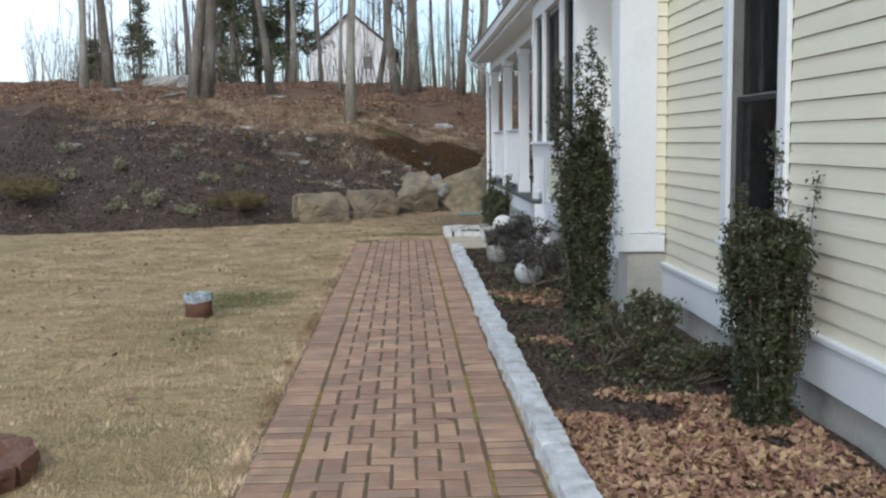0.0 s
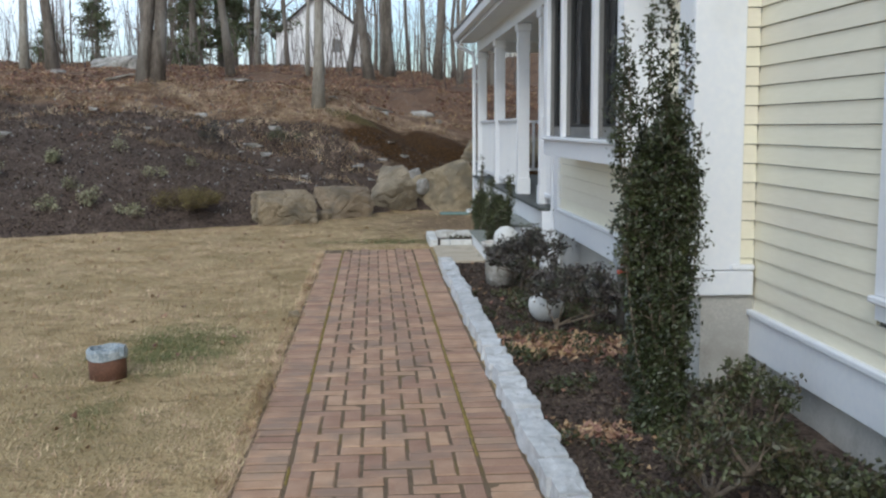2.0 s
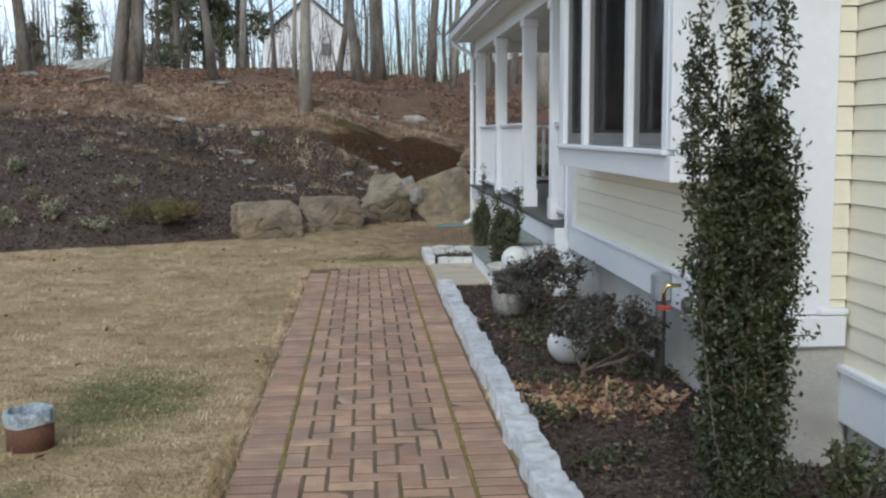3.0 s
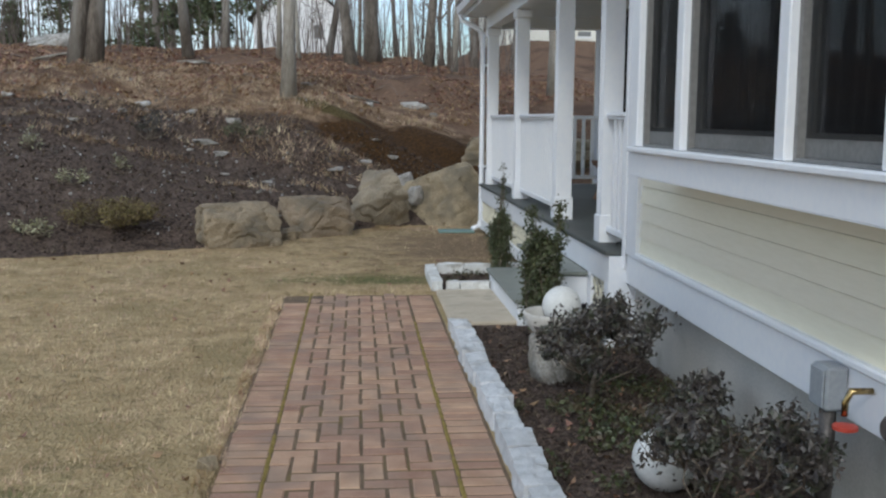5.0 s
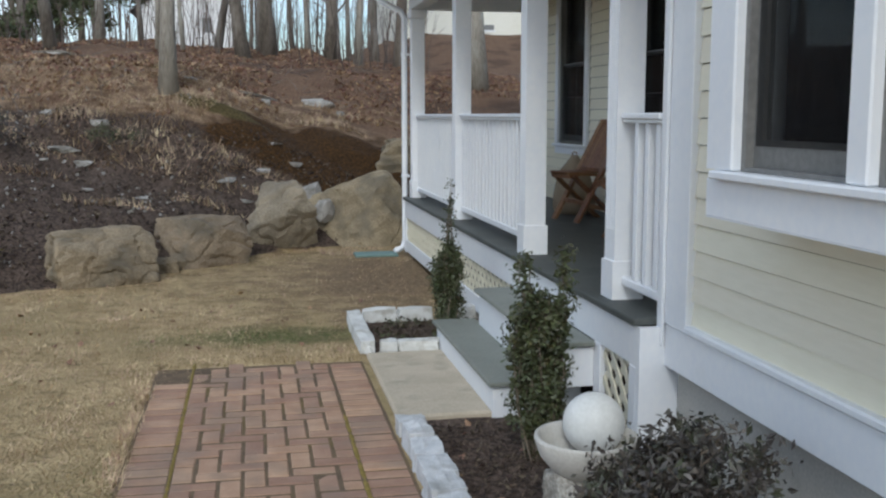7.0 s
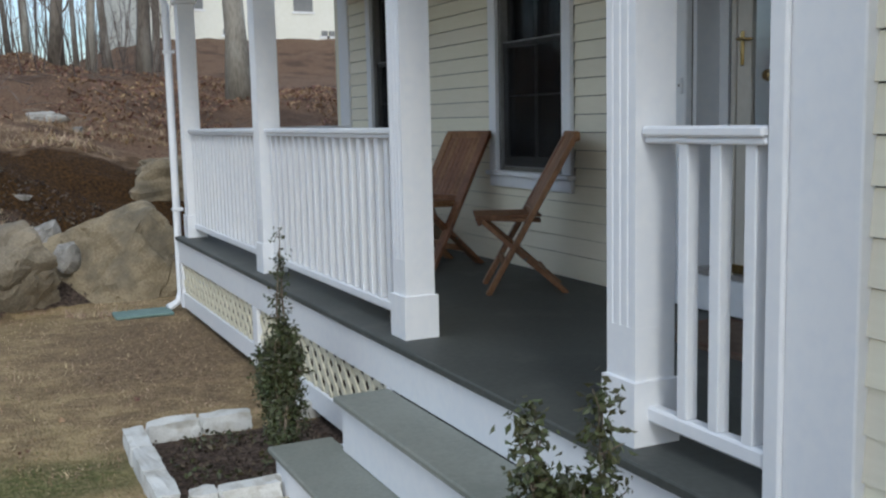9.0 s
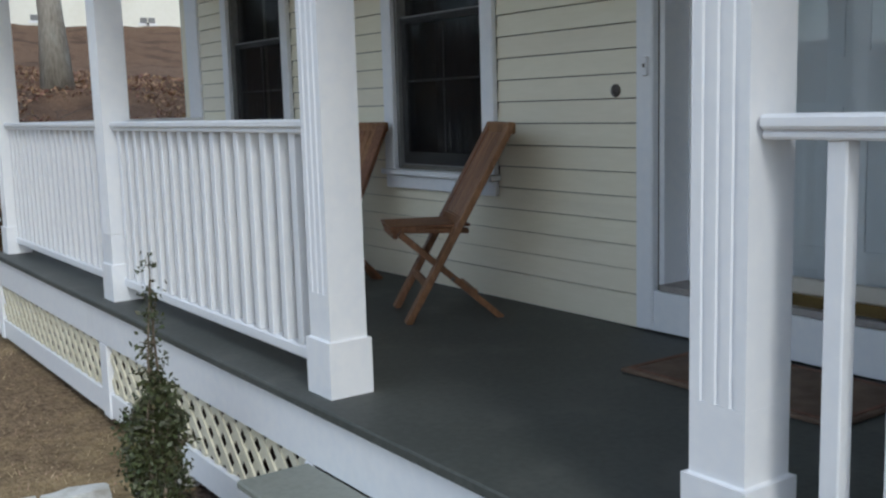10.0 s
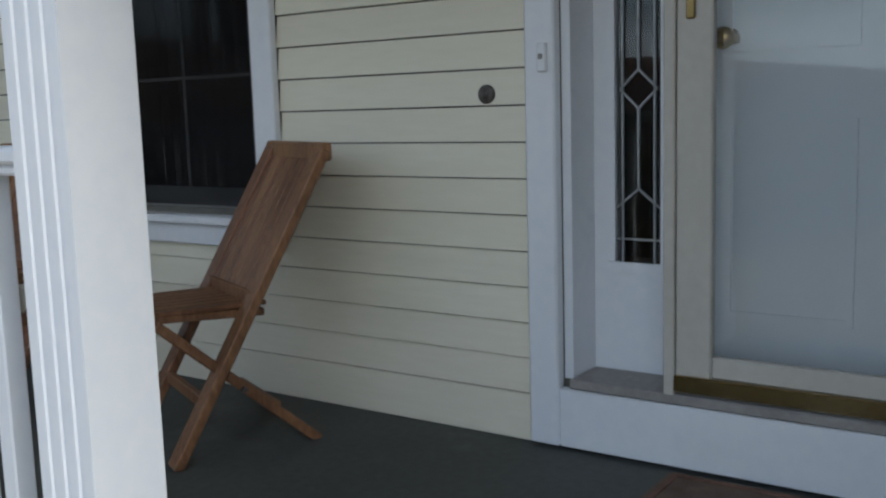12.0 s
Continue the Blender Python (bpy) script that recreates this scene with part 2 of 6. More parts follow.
M_FARCREAM = mat("far_cream_siding", (0.76, 0.74, 0.64), (0.80, 0.78, 0.69), 0.6, 0.5, 5, 0.05)
M_LEAD = mat("lead_came", (0.30, 0.31, 0.32), (0.4, 0.41, 0.42), 0.45, 10, 60, 0.1, metal=0.5)
# Curtain colour; on the inside wall it stands for the rooms' dimness.
M_CURTAIN_ROOM = mat("dark_curtain_and_dim_room", (0.018, 0.019, 0.022), (0.046, 0.048, 0.053), 0.9, 4, 50, 0.2, stretch=(1, 9, 0.2))
M_CANVAS = mat("tan_canvas", (0.30, 0.235, 0.165), (0.37, 0.30, 0.21), 0.85, 5, 120, 0.3)


def glass_mat(name, tint, rough=0.02):
    """Clear glazing: a sharp mirror coat over see-through glass."""
    m = bpy.data.materials.new(name)
    m.use_nodes = True
    n, l = m.node_tree.nodes, m.node_tree.links
    b = n["Principled BSDF"]
    b.inputs["Base Color"].default_value = (*tint, 1)
    b.inputs["Transmission Weight"].default_value = 1.0
    b.inputs["IOR"].default_value = 1.45
    b.inputs["Roughness"].default_value = rough
    return m


M_GLASS = glass_mat("window_glass", (0.62, 0.66, 0.68))


def screen_mat():
    """Part see-through, part black screen: porch insect mesh, added elsewhere to dim bright panes."""
    m = bpy.data.materials.new("pane_dimming_screen")
    m.use_nodes = True
    n, l = m.node_tree.nodes, m.node_tree.links
    b = n["Principled BSDF"]
    b.inputs["Base Color"].default_value = (0.012, 0.012, 0.013, 1)
    b.inputs["Roughness"].default_value = 0.8
    b.inputs["Specular IOR Level"].default_value = 0.1
    b.inputs["Alpha"].default_value = 0.36
    return m


M_SCREEN = screen_mat()
M_STORMGLASS = glass_mat("storm_glass", (0.95, 0.97, 0.98))


def ground_mat():
    """Dormant lawn, bark mulch, leaf litter and moss on one sheet, by the zones stored in the mesh."""
    m = bpy.data.materials.new("ground_cover")
    m.use_nodes = True
    n, l = m.node_tree.nodes, m.node_tree.links
    b = n["Principled BSDF"]
    geo = n.new("ShaderNodeNewGeometry")

    def noise_tex(scale, detail=4.0, stretch=None):
        t = n.new("ShaderNodeTexNoise")
        t.inputs["Scale"].default_value, t.inputs["Detail"].default_value = scale, detail
        if stretch:
            mp = n.new("ShaderNodeMapping")
            mp.inputs["Scale"].default_value = stretch
            l.new(geo.outputs["Position"], mp.inputs["Vector"])
            l.new(mp.outputs["Vector"], t.inputs["Vector"])
        else:
            l.new(geo.outputs["Position"], t.inputs["Vector"])
        return t.outputs["Fac"]

    def ramp(v, lo, hi):
        r = n.new("ShaderNodeMapRange")
        r.inputs["From Min"].default_value, r.inputs["From Max"].default_value = lo, hi
        l.new(v, r.inputs["Value"])
        return r.outputs["Result"]

    def blend(fac, a, c):
        x = n.new("ShaderNodeMix")
        x.data_type = "RGBA"
        for key, v in (("A", a), ("B", c)):
            if isinstance(v, tuple):
                x.inputs[key].default_value = (*v, 1)
            else:
                l.new(v, x.inputs[key])
        l.new(fac, x.inputs["Factor"])
        return x.outputs["Result"]

    def zone(name, jitter, amount, lo=0.4, hi=0.6):
        a = n.new("ShaderNodeAttribute")
        a.attribute_name = name
        s = n.new("ShaderNodeMath")
        s.operation = "MULTIPLY_ADD"
        s.inputs[1].default_value = amount
        l.new(jitter, s.inputs[0])
        off = n.new("ShaderNodeMath")
        off.operation = "SUBTRACT"
        off.inputs[1].default_value = amount * 0.5
        l.new(a.outputs["Fac"], off.inputs[0])
        l.new(off.outputs["Value"], s.inputs[2])
        return ramp(s.outputs["Value"], lo, hi)

    big, midn, fine, blade = noise_tex(0.8), noise_tex(3.5), noise_tex(28), noise_tex(60, 3.0, (1, 0.5, 1))
    lawn = blend(ramp(fine, 0.35, 0.65), (0.30, 0.212, 0.105), (0.54, 0.415, 0.235))
    lawn = blend(ramp(blade, 0.35, 0.7), lawn, (0.47, 0.355, 0.195))
    lawn = blend(ramp(midn, 0.46, 0.70), lawn, (0.31, 0.225, 0.115))
    lawn = blend(ramp(noise_tex(9.0), 0.5, 0.7), lawn, (0.25, 0.19, 0.10))
    lawn = blend(ramp(big, 0.48, 0.72), lawn, (0.30, 0.235, 0.12))
    green = blend(ramp(fine, 0.4, 0.65), (0.11, 0.115, 0.04), (0.22, 0.20, 0.09))
    lawn = blend(zone("green", midn, 0.9, 0.35, 0.75), lawn, green)
    mulch = blend(ramp(fine, 0.36, 0.66), (0.042, 0.030, 0.024), (0.132, 0.096, 0.076))
    mulch = blend(ramp(midn, 0.55, 0.75), mulch, (0.150, 0.112, 0.090))
    duff = blend(ramp(fine, 0.36, 0.64), (0.075, 0.045, 0.030), (0.27, 0.165, 0.105))
    duff = blend(ramp(midn, 0.42, 0.66), duff, (0.18, 0.115, 0.075))
    duff = blend(ramp(big, 0.50, 0.66), duff, (0.10, 0.062, 0.042))
    grassy = blend(ramp(blade, 0.35, 0.65), (0.19, 0.128, 0.080), (0.40, 0.285, 0.185))
    grassy = blend(ramp(noise_tex(6.0, 6.0, (0.6, 1.5, 1)), 0.45, 0.6), grassy, (0.16, 0.105, 0.068))
    dirt = blend(ramp(fine, 0.36, 0.64), (0.13, 0.088, 0.052), (0.27, 0.195, 0.12))
    lawn = blend(zone("bare", midn, 0.9, 0.3, 0.8), lawn, dirt)
    streak = noise_tex(1.5, 6.0, (0.45, 1.7, 1.0))
    col = blend(zone("duff", midn, 0.5), lawn, duff)
    col = blend(zone("drygrass", streak, 1.6, 0.42, 0.58), col, grassy)
    col = blend(zone("mulch", streak, 1.15), col, mulch)
    rust = blend(ramp(fine, 0.36, 0.64), (0.022, 0.011, 0.004), (0.085, 0.042, 0.012))
    col = blend(zone("rustmoss", midn, 0.7), col, rust)
    olive = blend(ramp(fine, 0.36, 0.64), (0.05, 0.038, 0.012), (0.13, 0.098, 0.038))
    col = blend(zone("moss", midn, 0.7), col, olive)
    l.new(col, b.inputs["Base Color"])
    b.inputs["Roughness"].default_value = 0.95
    b.inputs["Specular IOR Level"].default_value = 0.2
    bn = n.new("ShaderNodeBump")
    bn.inputs["Strength"].default_value, bn.inputs["Distance"].default_value = 0.9, 0.03
    sm = n.new("ShaderNodeMath")
    sm.operation = "ADD"
    l.new(fine, sm.inputs[0])
    l.new(blade, sm.inputs[1])
    l.new(sm.outputs["Value"], bn.inputs["Height"])
    l.new(bn.outputs["Normal"], b.inputs["Normal"])
    return m


M_GROUND = ground_mat()

# ---- building helpers ----


def origin(ob):
    p = Vector((0, 0, 0))
    while ob:
        p += ob.location
        ob = ob.parent
    return p


def thing(name, loc, label, category, group="", kind=""):
    """An Empty at the base of a thing, to which its parts belong."""
    e = new(name)
    e.location, e.empty_display_size = loc, 0.1
    return tagged(e, label, category, group, kind)


def mesh_from(bm, smooth=False):
    me = bpy.data.meshes.new("mesh")
    bm.normal_update()
    bm.to_mesh(me)
    bm.free()
    if smooth:
        for p in me.polygons:
            p.use_smooth = True
    return me


def part(name, bm, material, parent=None, label="", smooth=False):
    """Links a bmesh (in world coordinates) as one mesh object under a thing or part."""
    if parent:
        bmesh.ops.translate(bm, verts=bm.verts, vec=-origin(parent))
    me = mesh_from(bm, smooth)
    me.materials.append(material)
    ob = new(name, me)
    ob.parent = parent
    return tagged(ob, label)


def solo(name, bm, material, label, category, kind="", group="", smooth=False):
    """A thing or piece of the setting that is one mesh."""
    me = mesh_from(bm, smooth)
    me.materials.append(material)
    return tagged(new(name, me), label, category, group, kind)


def box(x0, x1, y0, y1, z0, z1, bevel=0.0, bm=None):
    bm = bm or bmesh.new()
    vs = [bm.verts.new((x, y, z)) for x in (x0, x1) for y in (y0, y1) for z in (z0, z1)]
    fs = [bm.faces.new([vs[i] for i in q]) for q in ((0, 1, 3, 2), (4, 6, 7, 5), (0, 4, 5, 1), (2, 3, 7, 6), (0, 2, 6, 4), (1, 5, 7, 3))]
    if bevel:
        es = list({e for f in fs for e in f.edges})
        bmesh.ops.bevel(bm, geom=es, offset=bevel, segments=1, affect="EDGES")
    return bm


def beam(p, q, w, h, bevel=0.0, up=(0, 0, 1), bm=None):
    """A bar of w by h from p to q."""
    p, q = Vector(p), Vector(q)
    d = (q - p).normalized()
    s = d.cross(Vector(up)).normalized()
    t = s.cross(d).normalized()
    bm = bm or bmesh.new()
    vs = [bm.verts.new(c + s * a * w / 2 + t * b * h / 2) for c in (p, q) for a, b in ((-1, -1), (1, -1), (1, 1), (-1, 1))]
    fs = [bm.faces.new([vs[i] for i in f]) for f in ((3, 2, 1, 0), (4, 5, 6, 7), (0, 1, 5, 4), (1, 2, 6, 5), (2, 3, 7, 6), (3, 0, 4, 7))]
    if bevel:
        bmesh.ops.bevel(bm, geom=list({e for f in fs for e in f.edges}), offset=bevel, segments=1, affect="EDGES")
    return bm


def tube(bm, pts, radii, sides=6, cap=True):
    rings = []
    for i, p in enumerate(pts):
        p = Vector(p)
        d = (Vector(pts[min(i + 1, len(pts) - 1)]) - Vector(pts[max(i - 1, 0)])).normalized()
        a = d.cross(Vector((0.31, 0.87, 0.38))).normalized()
        b = d.cross(a)
        rings.append([bm.verts.new(p + (a * math.cos(k * math.tau / sides) + b * math.sin(k * math.tau / sides)) * radii[i]) for k in range(sides)])
    for r, s in zip(rings, rings[1:]):
        for k in range(sides):
            bm.faces.new((r[k], r[(k + 1) % sides], s[(k + 1) % sides], s[k]))
    if cap:
        bm.faces.new(rings[0][::-1])
        bm.faces.new(rings[-1])
    return bm


def lathe(profile, centre, sides=24):
    """A turned body: profile of (radius, height)."""
    bm = bmesh.new()
    rings = []
    for r, z in profile:
        rings.append([bm.verts.new((centre[0] + r * math.cos(k * math.tau / sides), centre[1] + r * math.sin(k * math.tau / sides), centre[2] + z)) for k in range(sides)])
    for a, b in zip(rings, rings[1:]):
        for k in range(sides):
            bm.faces.new((a[k], a[(k + 1) % sides], b[(k + 1) % sides], b[k]))
    bm.faces.new(rings[0][::-1])
    bm.faces.new(rings[-1])
    return bm


def stone(centre, size, seed, turn=0.0, rough=0.22, cuts=3, flat=0.0):
    """A boulder: a blocky lump, faceted and worn by noise."""
    bm = bmesh.new()
    bmesh.ops.create_cube(bm, size=1.0)
    bmesh.ops.subdivide_edges(bm, edges=bm.edges[:], cuts=cuts * 3, use_grid_fill=True)
    rot = Matrix.Rotation(turn, 3, "Z")
    for v in bm.verts:
        c = v.co.copy()
        s = c.normalized() * 0.62
        c = c.lerp(s, 0.45 - flat)
        k = noise.noise(c * 1.7 + Vector((seed * 3.1, seed, 0))) * rough + noise.noise(c * 4.3 + Vector((seed, 0, seed * 2))) * rough * 0.5
        k += noise.noise(c * 11 + Vector((seed, seed, 1))) * rough * 0.16
        c += c.normalized() * k
        v.co = rot @ Vector((c.x * size[0], c.y * size[1], c.z * size[2])) + Vector(centre)
    return bm


def crag(centre, size, seed, turn=0.0, points=24, worn=0.05, peak=0.0, round_off=0.14):
    """An angular boulder: the hull of scattered points, its edges worn and its faces roughened."""
    r = random.Random(seed)
    bm = bmesh.new()
    for i in range(points):
        p = Vector((r.uniform(-1, 1), r.uniform(-1, 1), r.uniform(-1, 1)))
        m = max(abs(p.x), abs(p.y), abs(p.z))
        p = p.lerp(p / m, 0.9)
        p = p.lerp(p.normalized() * 1.15, round_off)
        if peak:
            up = (p.z + 1) / 2
            p.x = p.x * (1 - peak * up) - 0.25 * peak * up
            p.y *= 1 - 0.6 * peak * up
        bm.verts.new(p * 0.5)
    bmesh.ops.convex_hull(bm, input=bm.verts[:])
    bmesh.ops.delete(bm, geom=[v for v in bm.verts if not v.link_faces], context="VERTS")
    bmesh.ops.dissolve_limit(bm, angle_limit=0.2, verts=bm.verts[:], edges=bm.edges[:])
    bmesh.ops.bevel(bm, geom=bm.edges[:], offset=0.022, segments=1, affect="EDGES")
    bmesh.ops.triangulate(bm, faces=bm.faces[:])
    for k in range(4):
        bmesh.ops.subdivide_edges(bm, edges=[e for e in bm.edges if e.calc_length() > 0.06], cuts=1)
        bmesh.ops.triangulate(bm, faces=bm.faces[:])
    rot = Matrix.Rotation(turn, 3, "Z")
    for v in bm.verts:
        c = v.co + v.co.normalized() * (noise.noise(v.co * 5 + Vector((seed, 0, 0))) * worn + noise.noise(v.co * 14 + Vector((0, seed, 0))) * worn * 0.5 - max(0.0, 0.12 - abs(noise.noise(v.co * 3.2 + Vector((seed, seed, 4))))) * 0.35)
        v.co = rot @ Vector((c.x * size[0], c.y * size[1], c.z * size[2])) + Vector(centre)
    return bm


def bulk(name, verts, faces, material, parent, label, category, kind="stuff"):
    """Many small loose pieces joined into one mesh."""
    me = bpy.data.meshes.new(name)
    me.from_pydata(verts, [], faces)
    me.materials.append(material)
    ob = new(name, me)
    if parent:
        ob.parent = parent
        me.transform(Matrix.Translation(-origin(parent)))
    return tagged(ob, label, category, "", kind)


def leaf_mesh(centres, sizes, rng, flat=0.0, aspect=0.55, curl=0.25, out=None):
    """Bent four-cornered leaves at the centres. flat: how far they lie down; out: direction each turns to."""
    n = len(centres)
    c = np.asarray(centres, float)
    s = np.asarray(sizes, float)[:, None]
    nr = rng.normal(size=(n, 3))
    nr /= np.linalg.norm(nr, axis=1)[:, None]
    if out is not None:
        nr = nr * 0.8 + out
    nr[:, 2] = nr[:, 2] * (1 - flat) + flat * 1.6
    nr /= np.linalg.norm(nr, axis=1)[:, None]
    a = np.cross(nr, rng.normal(size=(n, 3)))
    a /= np.linalg.norm(a, axis=1)[:, None]
    b = np.cross(nr, a)
    k = (rng.random((n, 1)) * 2 - 0.6) * curl
    v = np.stack([c - a * s * 0.5 + nr * s * k, c + b * s * aspect * 0.5, c + a * s * 0.5 + nr * s * k, c - b * s * aspect * 0.5], 1)
    f = np.arange(n * 4).reshape(n, 4)
    return v.reshape(-1, 3).tolist(), f.tolist()

# ---- ground ----
EDGE_X = [-200, -30, -9, -6.4, -4.3, -2.0, -1.0, -0.2, 0.65, 1.9, 4, 12, 60, 400]
EDGE_Y = [6, 9, 12.0, 12.45, 13.1, 14.15, 14.85, 15.85, 16.65, 17.1, 17.4, 18, 22, 30]
HILL_D = [0, 0.35, 1.0, 3.0, 5.0, 6.4, 9, 14, 20, 45, 60, 120, 500, 2000]
HILL_Z = [0, 0.16, 0.48, 1.08, 1.76, 2.28, 2.64, 3.04, 3.48, 5.0, 5.4, 5.0, 2.0, 0.0]


def bed_edge(x):
    return float(np.interp(x, EDGE_X, EDGE_Y))


def hill(x, y):
    """Height of the ground."""
    d = y - bed_edge(x)
    if d <= 0:
        z = noise.noise(Vector((x * 0.5, y * 0.5, 0))) * 0.012 - 0.008
        if -0.655 < x < 0.655 and y < 10.9:
            z = -0.07
        elif 0.655 <= x < 2.3 and y < 9.5:
            z = 0.0 + noise.noise(Vector((x * 3, y * 3, 2))) * 0.02
        return z
    z = float(np.interp(d, HILL_D, HILL_Z))
    f = min(1.0, d / 2.0)
    z += f * (noise.noise(Vector((x * 0.35, y * 0.35, 3))) * 0.28 + noise.noise(Vector((x * 1.1, y * 1.1, 7))) * 0.12 + noise.noise(Vector((x * 3.3, y * 3.3, 9))) * 0.05)
    z -= 0.6 * min(1.0, max(0.0, (x - 1.5) / 4.0)) * min(1.0, max(0.0, (d - 4.0) / 8.0))
    z += 1.9 * min(1.0, max(0.0, (x - 5.0) / 4.0)) * min(1.0, max(0.0, (y - 45.0) / 11.0)) * min(1.0, max(0.0, (120.0 - y) / 40.0))
    z += 0.50 * math.exp(-((x + 0.8) / 2.0) ** 2 - ((y - 19.3) / 2.0) ** 2)
    return z


def spread(lo, hi, step, grow_lo, grow_hi, far):
    fine = list(np.arange(lo, hi + 1e-6, step))
    s, a = step, lo
    left = []
    while a > -far:
        s *= grow_lo
        a -= s
        left.append(a)
    s, a = step, hi
    right = []
    while a < far:
        s *= grow_hi
        a += s
        right.append(a)
    return left[::-1] + fine + right


def blob(x, y, cx, cy, rx, ry):
    return max(0.0, 1.0 - 0.5 * math.hypot((x - cx) / rx, (y - cy) / ry))


gx = sorted(spread(-9, 4, 0.16, 1.12, 1.12, 1500) + [-0.66, -0.65, 0.65, 0.66])
gy = spread(-4.5, 27, 0.17, 1.25, 1.10, 1500)
gv = [(x, y, hill(x, y)) for y in gy for x in gx]
nx = len(gx)
gf = [(j * nx + i, j * nx + i + 1, (j + 1) * nx + i + 1, (j + 1) * nx + i) for j in range(len(gy) - 1) for i in range(nx - 1)]
gme = bpy.data.meshes.new("ground")
gme.from_pydata(gv, [], gf)
gme.materials.append(M_GROUND)
for p in gme.polygons:
    p.use_smooth = True


def zone_mulch(x, y):
    d = y - bed_edge(x)
    if 0.66 < x < 2.3 and y < 9.45:
        return 1.0
    if 0.7 < x < 1.8 and 10.95 < y < 12.1:
        return 1.0
    if x > 1.75 and 9 < y < 16:
        return 1.0
    depth = float(np.interp(x, [-9, -5, -2.5, -1, 0, 1.2, 2.2], [6.5, 5.4, 4.5, 3.4, 2.5, 1.7, 0.4]))
    if d < 0:
        return max(0.0, 0.5 + d * 3)
    return float(np.clip(0.5 + (depth - d) * 0.5, 0, 1))


ZONES = {
    "mulch": zone_mulch,
    "duff": lambda x, y: float(np.clip(0.5 + (y - bed_edge(x)) * 2, 0, 1)),
    "drygrass": lambda x, y: max(0.9 * blob(x, y, -1.0, 18.9, 4.6, 1.6), 0.76 * blob(x, y, -5.0, 18.5, 2.4, 0.9), 0.62 * blob(x, y, 0.8, 20.3, 2.6, 1.2)),
    "rustmoss": lambda x, y: max(1.5 * blob(x, y, 1.5, 18.6, 1.5, 0.8), 0.9 * blob(x, y, 3.0, 19.7, 1.4, 0.6), 0.9 * blob(x, y, -0.2, 18.3, 0.7, 0.3)),
    "moss": lambda x, y: max(1.1 * blob(x, y, -0.55, 18.9, 0.65, 0.22), 0.9 * blob(x, y, -1.6, 20.2, 0.5, 0.2), 0.7 * blob(x, y, 0.8, 20.1, 0.4, 0.15)),
    "bare": lambda x, y: max(0.95 * blob(x, y, 1.3, 14.3, 1.3, 2.4), 0.55 * blob(x, y, 0.2, 14.5, 1.6, 1.5)),
    "green": lambda x, y: max(1.05 * blob(x, y, -1.45, 5.3, 0.42, 0.8), 0.6 * blob(x, y, -1.6, 3.6, 0.35, 0.6), 0.65 * blob(x, y, -1.5, 0.9, 0.3, 0.3), 1.0 * blob(x, y, 0.2, 11.7, 0.8, 0.35), 0.17),
}
for zname, zfn in ZONES.items():
    at = gme.attributes.new(zname, "FLOAT", "POINT")
    at.data.foreach_set("value", [zfn(x, y) if -60 < x < 60 and -40 < y < 120 else (1.0 if zname == "duff" and y > 40 else 0.0) for x, y, z in gv])
ground = tagged(new("ground", gme), "dormant straw lawn rising into a mulched, leaf-strewn wooded slope", "ground", "", "structure")

# ---- brick path ----
PATH_END = 10.80
path = thing("brick_path", (0, 0, 0), "herringbone clay brick garden path with mossy joints", "path", "", "structure")
part("joint_bed", box(-0.662, 0.662, -6.0, PATH_END, -0.06, -0.0055), M_JOINT, path, "dark mossy joint sand")
U = 0.1075


def paver(seed):
    """A worn paver, long side along y, its top at z = 0."""
    r = random.Random(seed)
    bm = box(-0.0458, 0.0458, -0.1005, 0.1005, -0.05, 0.0)
    top = [v for v in bm.verts if v.co.z > -0.01]
    es = [e for e in bm.edges if all(v in top for v in e.verts)]
    bmesh.ops.bevel(bm, geom=es, offset=0.005, segments=1, affect="EDGES")
    for v in bm.verts:
        v.co += Vector((r.uniform(-1, 1), r.uniform(-1, 1), r.uniform(-1, 0.4))) * 0.0016
    me = mesh_from(bm)
    me.materials.append(M_BRICK)
    return me


PAVERS = [paver(i) for i in range(8)]
HALF = paver(9)
for v in HALF.vertices:
    v.co.y *= 0.5
pr = random.Random(5)
laid = []
for j in range(-56, 100):
    y = j * U + U / 2
    if y < PATH_END:
        laid.append((-0.64 + 0.098, y, 90))
        laid.append((0.64 - 0.098, y, 90))
# right-angled herringbone: four-unit repeat, one unit shifted each course
for j in range(-56, 100):
    for i in range(-2, 10):
        k = (i - j) % 4
        y0 = j * U
        if k == 0 and 0 <= i <= 6:
            laid.append((-0.43 + (i + 1) * U, y0 + U / 2, 90))
        if k == 3 and 0 <= i <= 7:
            laid.append((-0.43 + (i + 0.5) * U, y0 + U, 0))
for j in range(-56, 100):
    for i, k, x in ((0, 1, 0.5), (7, 0, 7.5)):
        if (i - j) % 4 == k:
            laid.append((-0.43 + x * U, j * U + U / 2, -1))
laid = [p for p in laid if p[1] < PATH_END - 0.04 and not (p[0] < -0.28 and p[1] - 10.35 > (p[0] + 0.66) * 1.0)]

# ---- house: walls ----
# Assumed height: the upper walls are unseen, there for closure and shadow.
HOUSE_TOP = 5.6


